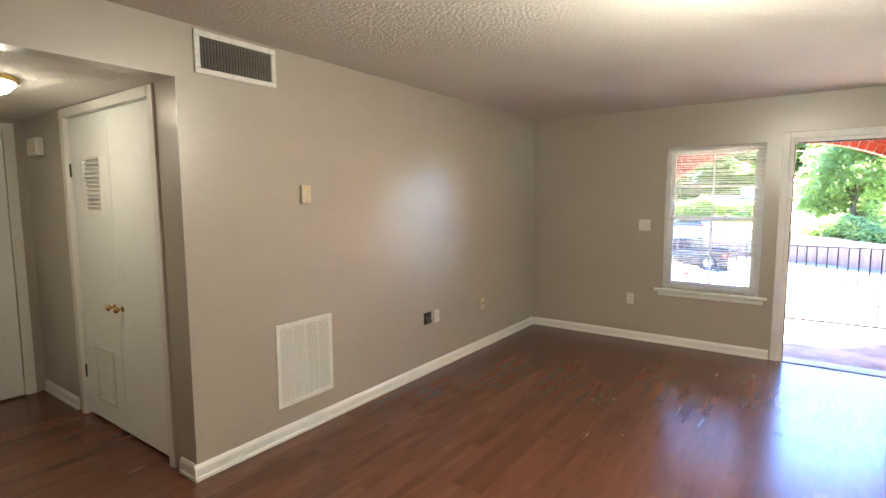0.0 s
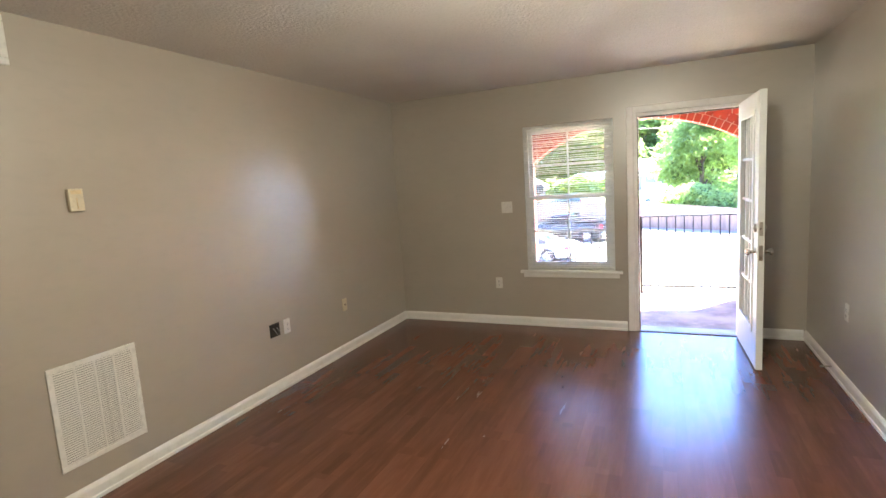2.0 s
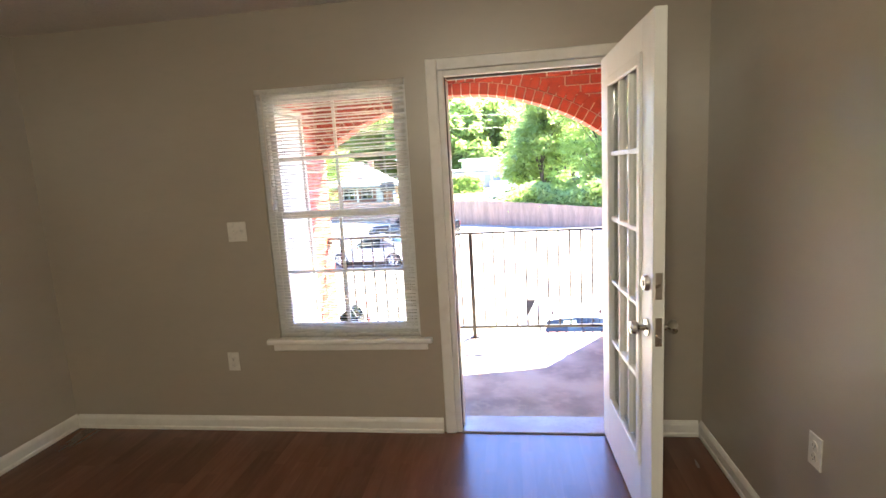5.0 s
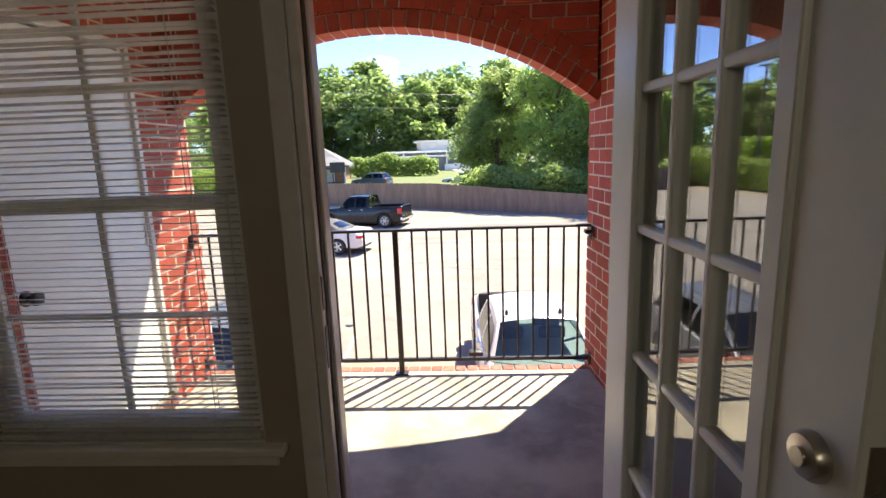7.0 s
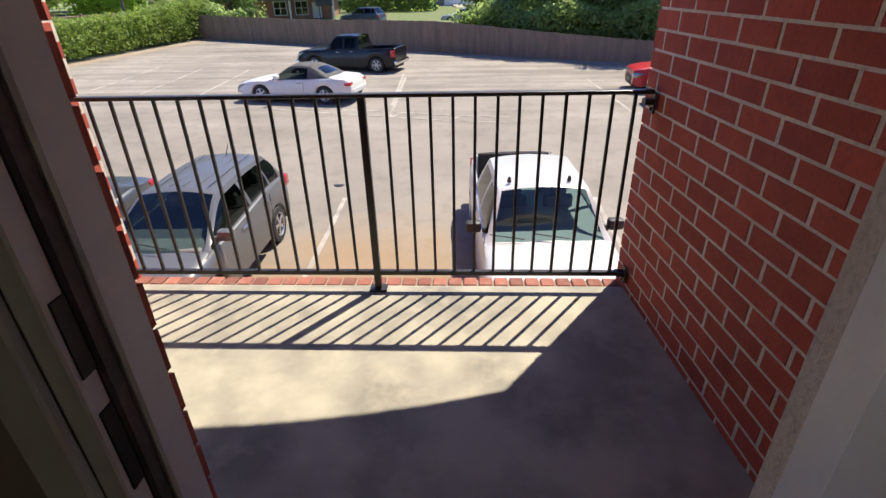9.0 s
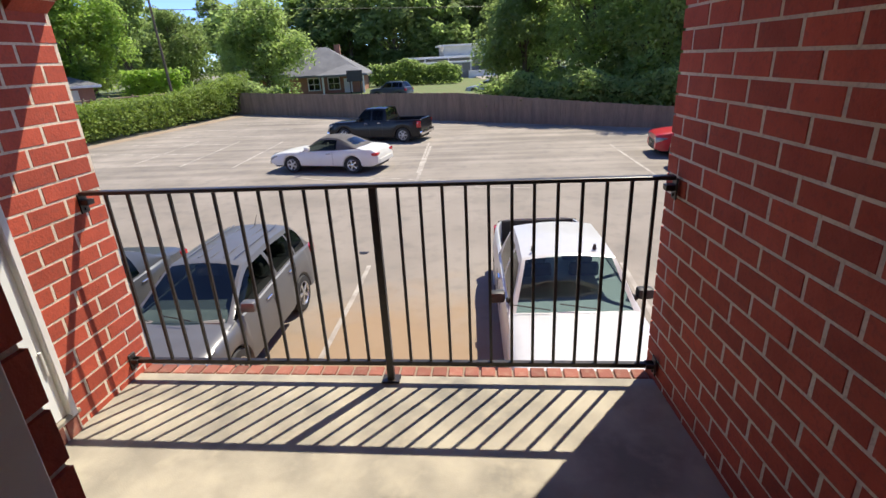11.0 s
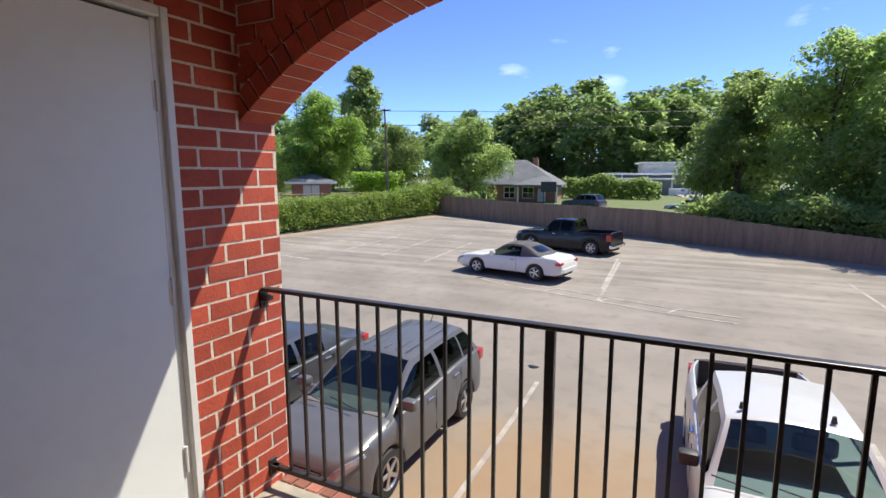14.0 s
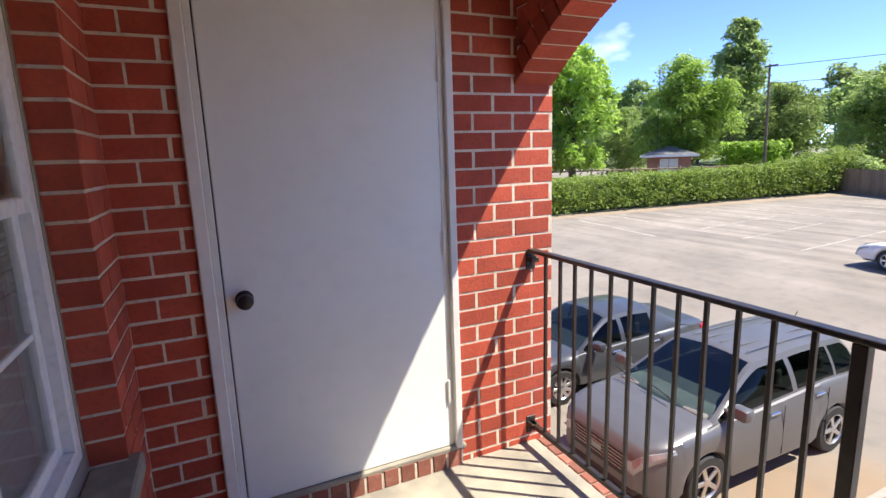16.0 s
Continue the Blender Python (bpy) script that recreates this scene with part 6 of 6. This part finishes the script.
b = Build()
b.box(HX + 0.001, HX + 0.018, -5.24, -5.17, 0, 2.12, 0.003).box(HX + 0.001, HX + 0.018, -4.35, -4.28, 0, 2.12, 0.003).box(HX + 0.001, HX + 0.018, -5.17, -4.35, 2.06, 2.12, 0.003)
structure(b.done("hall_door_frame", M_TRIM), "white painted hall door frame", "door frame")
dc = base("door_chime", pose(-2.02, HALL1 - 0.001, 1.93))
Build().box(-0.10, 0.10, -0.05, 0, -0.065, 0.065, 0.008, None, 2).done("case", M_PLASTIC, dc)
Build().box(-0.06, 0.06, -0.053, -0.049, -0.04, 0.04, 0.003).done("grille", M_BEIGE, dc)
tagged(dc, "white door chime box high on the hall wall", "door chime")


def ceiling_lamp(x, y, z, watts, label):
    """Round glass dome on a metal pan, with its light under it."""
    g = base("ceiling_lamp", pose(x, y, z))
    Build().lathe([(0.15, -0.025), (0.158, -0.02), (0.158, -0.001)], None, 28).done("pan", M_BRASS, g, smooth=True)
    Build().lathe([(0.02, -0.095), (0.06, -0.09), (0.11, -0.07), (0.14, -0.035), (0.142, -0.025)], None, 28).done("dome", M_LAMP, g, smooth=True)
    tagged(g, label, "ceiling lamp")
    ld = bpy.data.lights.new("lamp", "POINT")
    ld.energy, ld.shadow_soft_size, ld.color = watts, 0.2, (1.0, 0.95, 0.81)
    lo = new("lamp", ld)
    lo.location = (x, y, z - 0.32)


ceiling_lamp(-0.75, -4.8, HZ, 0.05, "lit glass dome ceiling lamp in the hall")
# Added fixture, always out of view: brightens the room, no such source known.
ceiling_lamp(2.6, -3.5, H, 2.5, "added out-of-view dome lamp brightening the living room")

# ---- planks and bricks ----
PW, PL = 0.192, 1.21
_plank = {}


def plank(x0, x1, y0, y1):
    key = (round(x1 - x0, 3), round(y1 - y0, 2))
    if key not in _plank:
        w, l = key[0], key[1]
        b = Build()
        b.box(0.0, w, 0.0, l, -0.012, 0.0)
        _plank[key] = b.done("plank", M_WOOD, FLOOR)
        o = _plank[key]
    else:
        o = new("plank", _plank[key].data)
        o.parent = FLOOR
    o.matrix_basis = pose(x0, y0, 0.0)


def planks(x0, x1, y0, y1):
    k, x = 0, x0
    while x < x1 - 0.01:
        xe = min(x + PW, x1)
        y = y0 - (k * 0.37 % 1.0) * PL
        while y < y1 - 0.01:
            s, e = max(y, y0), min(y + PL, y1)
            if e - s > 0.02:
                plank(x, xe, s, e)
            y += PL
        x = xe
        k += 1


planks(0.0, W, S0, 0.0)
planks(HX, 0.0, HALL0, HALL1 + 0.1)


def north_free(z):
    c = z + BH / 2
    out = []
    if WZ0 - 0.08 < c < WZ1 + 0.03:
        out += [(BX0, WX0 - 0.012), (WX1 + 0.012, DX0 + 0.002)]
    elif c < DZ1:
        out += [(BX0, DX0 + 0.002)]
    else:
        out += [(BX0, DX0 + 0.002), (DX0 + 0.002 + JO, DX1 + 0.004)]
    out += [(DX1 + 0.004, NBX)]
    # u runs from the east end to the west
    return [(NBX - q, NBX - p) for p, q in reversed(out)]


lay(wall_out, (NBX, EXT, 0), 180, 0, NBX - BX0, Z0, H, north_free, 0.3, 0.1)
lay(wall_be, (BX1 + 0.002, BY1, 0), -90 + SPLAY, 0, BY1 - EXT, Z0, H, None, 0.0)


def west_free(z):
    c = z + BH / 2
    y0 = EXT
    if SDZ0 - 0.03 < c < SDZ1:
        return [(0, SD0 - 0.002 - y0), (SD1 + 0.002 - y0, BY1 - y0)]
    return [(0, BY1 - y0)]


lay(wall_bw, (BX0, EXT, 0), 90, 0, BY1 - EXT, Z0, H, west_free, 0.5)


def arch_free(z):
    """Courses beside and above the arch ring, seen from inside."""
    r = AR + 0.10
    if z >= AZ + r:
        return [(0, BX1 - BX0)]
    d = math.sqrt(max(0.0, r * r - (z - AZ) ** 2))
    if d >= half:
        return []
    return [(0, half - d), (half + d, BX1 - BX0)]


lay(wall_arch, (BX0, AY0, 0), 0, 0, BX1 - BX0, AS, H, arch_free, 0.4)
# two rings of rowlock bricks, each through the wall
vous = brick_mesh(0.0685, 0.098, 0.2)
for ring in range(2):
    r = AR + 0.05 + ring * 0.105
    lim = ang if ring == 0 else math.asin(min(1, (half - 0.03) / r))
    n = int(2 * lim * r / 0.0785)
    for k in range(n):
        a = -lim + 2 * lim * (k + 0.5) / n
        o = new("brick", vous)
        o.parent = wall_arch
        o.matrix_basis = Matrix.Translation((AX + r * math.sin(a), AY0 - 0.004 + random.uniform(-0.002, 0.001), AZ + r * math.cos(a))) @ pose(0, 0, 0, 0, math.degrees(a), 0)
# rowlock edge under the railing and under the storage door
edge = Build().box(BX0, BX1, BY1 - 0.09, BY1 - 0.02, BF - 0.18, BF - 0.012).done("balcony_edge", M_OLDMORTAR)
structure(edge, "red brick rowlock edge along the balcony floor", "edge")
rl = Build().box(-0.035, 0.035, -0.038, 0.038, -0.09, 0.0, 0.004).done("brick", M_OLDBRICK, edge)
n = int((BX1 - BX0) / 0.0805)
for k in range(n):
    o = rl if k == 0 else new("brick", rl.data)
    o.parent = edge
    o.matrix_basis = pose(BX0 + (k + 0.5) * (BX1 - BX0) / n, BY1 - 0.05, BF + random.uniform(-0.001, 0.002))
rs = Build().box(-0.035, 0.0, -0.066, 0.0, 0, 0.083, 0.003).done("brick", M_OLDBRICK, wall_bw)
n = 13
for k in range(n):
    o = rs if k == 0 else new("brick", rs.data)
    o.parent = wall_bw
    o.matrix_basis = pose(BX0 + 0.022, SD0 + 0.02 + (SD1 - SD0 - 0.0) * (k + 0.6) / n, BF + random.uniform(-0.001, 0.001))
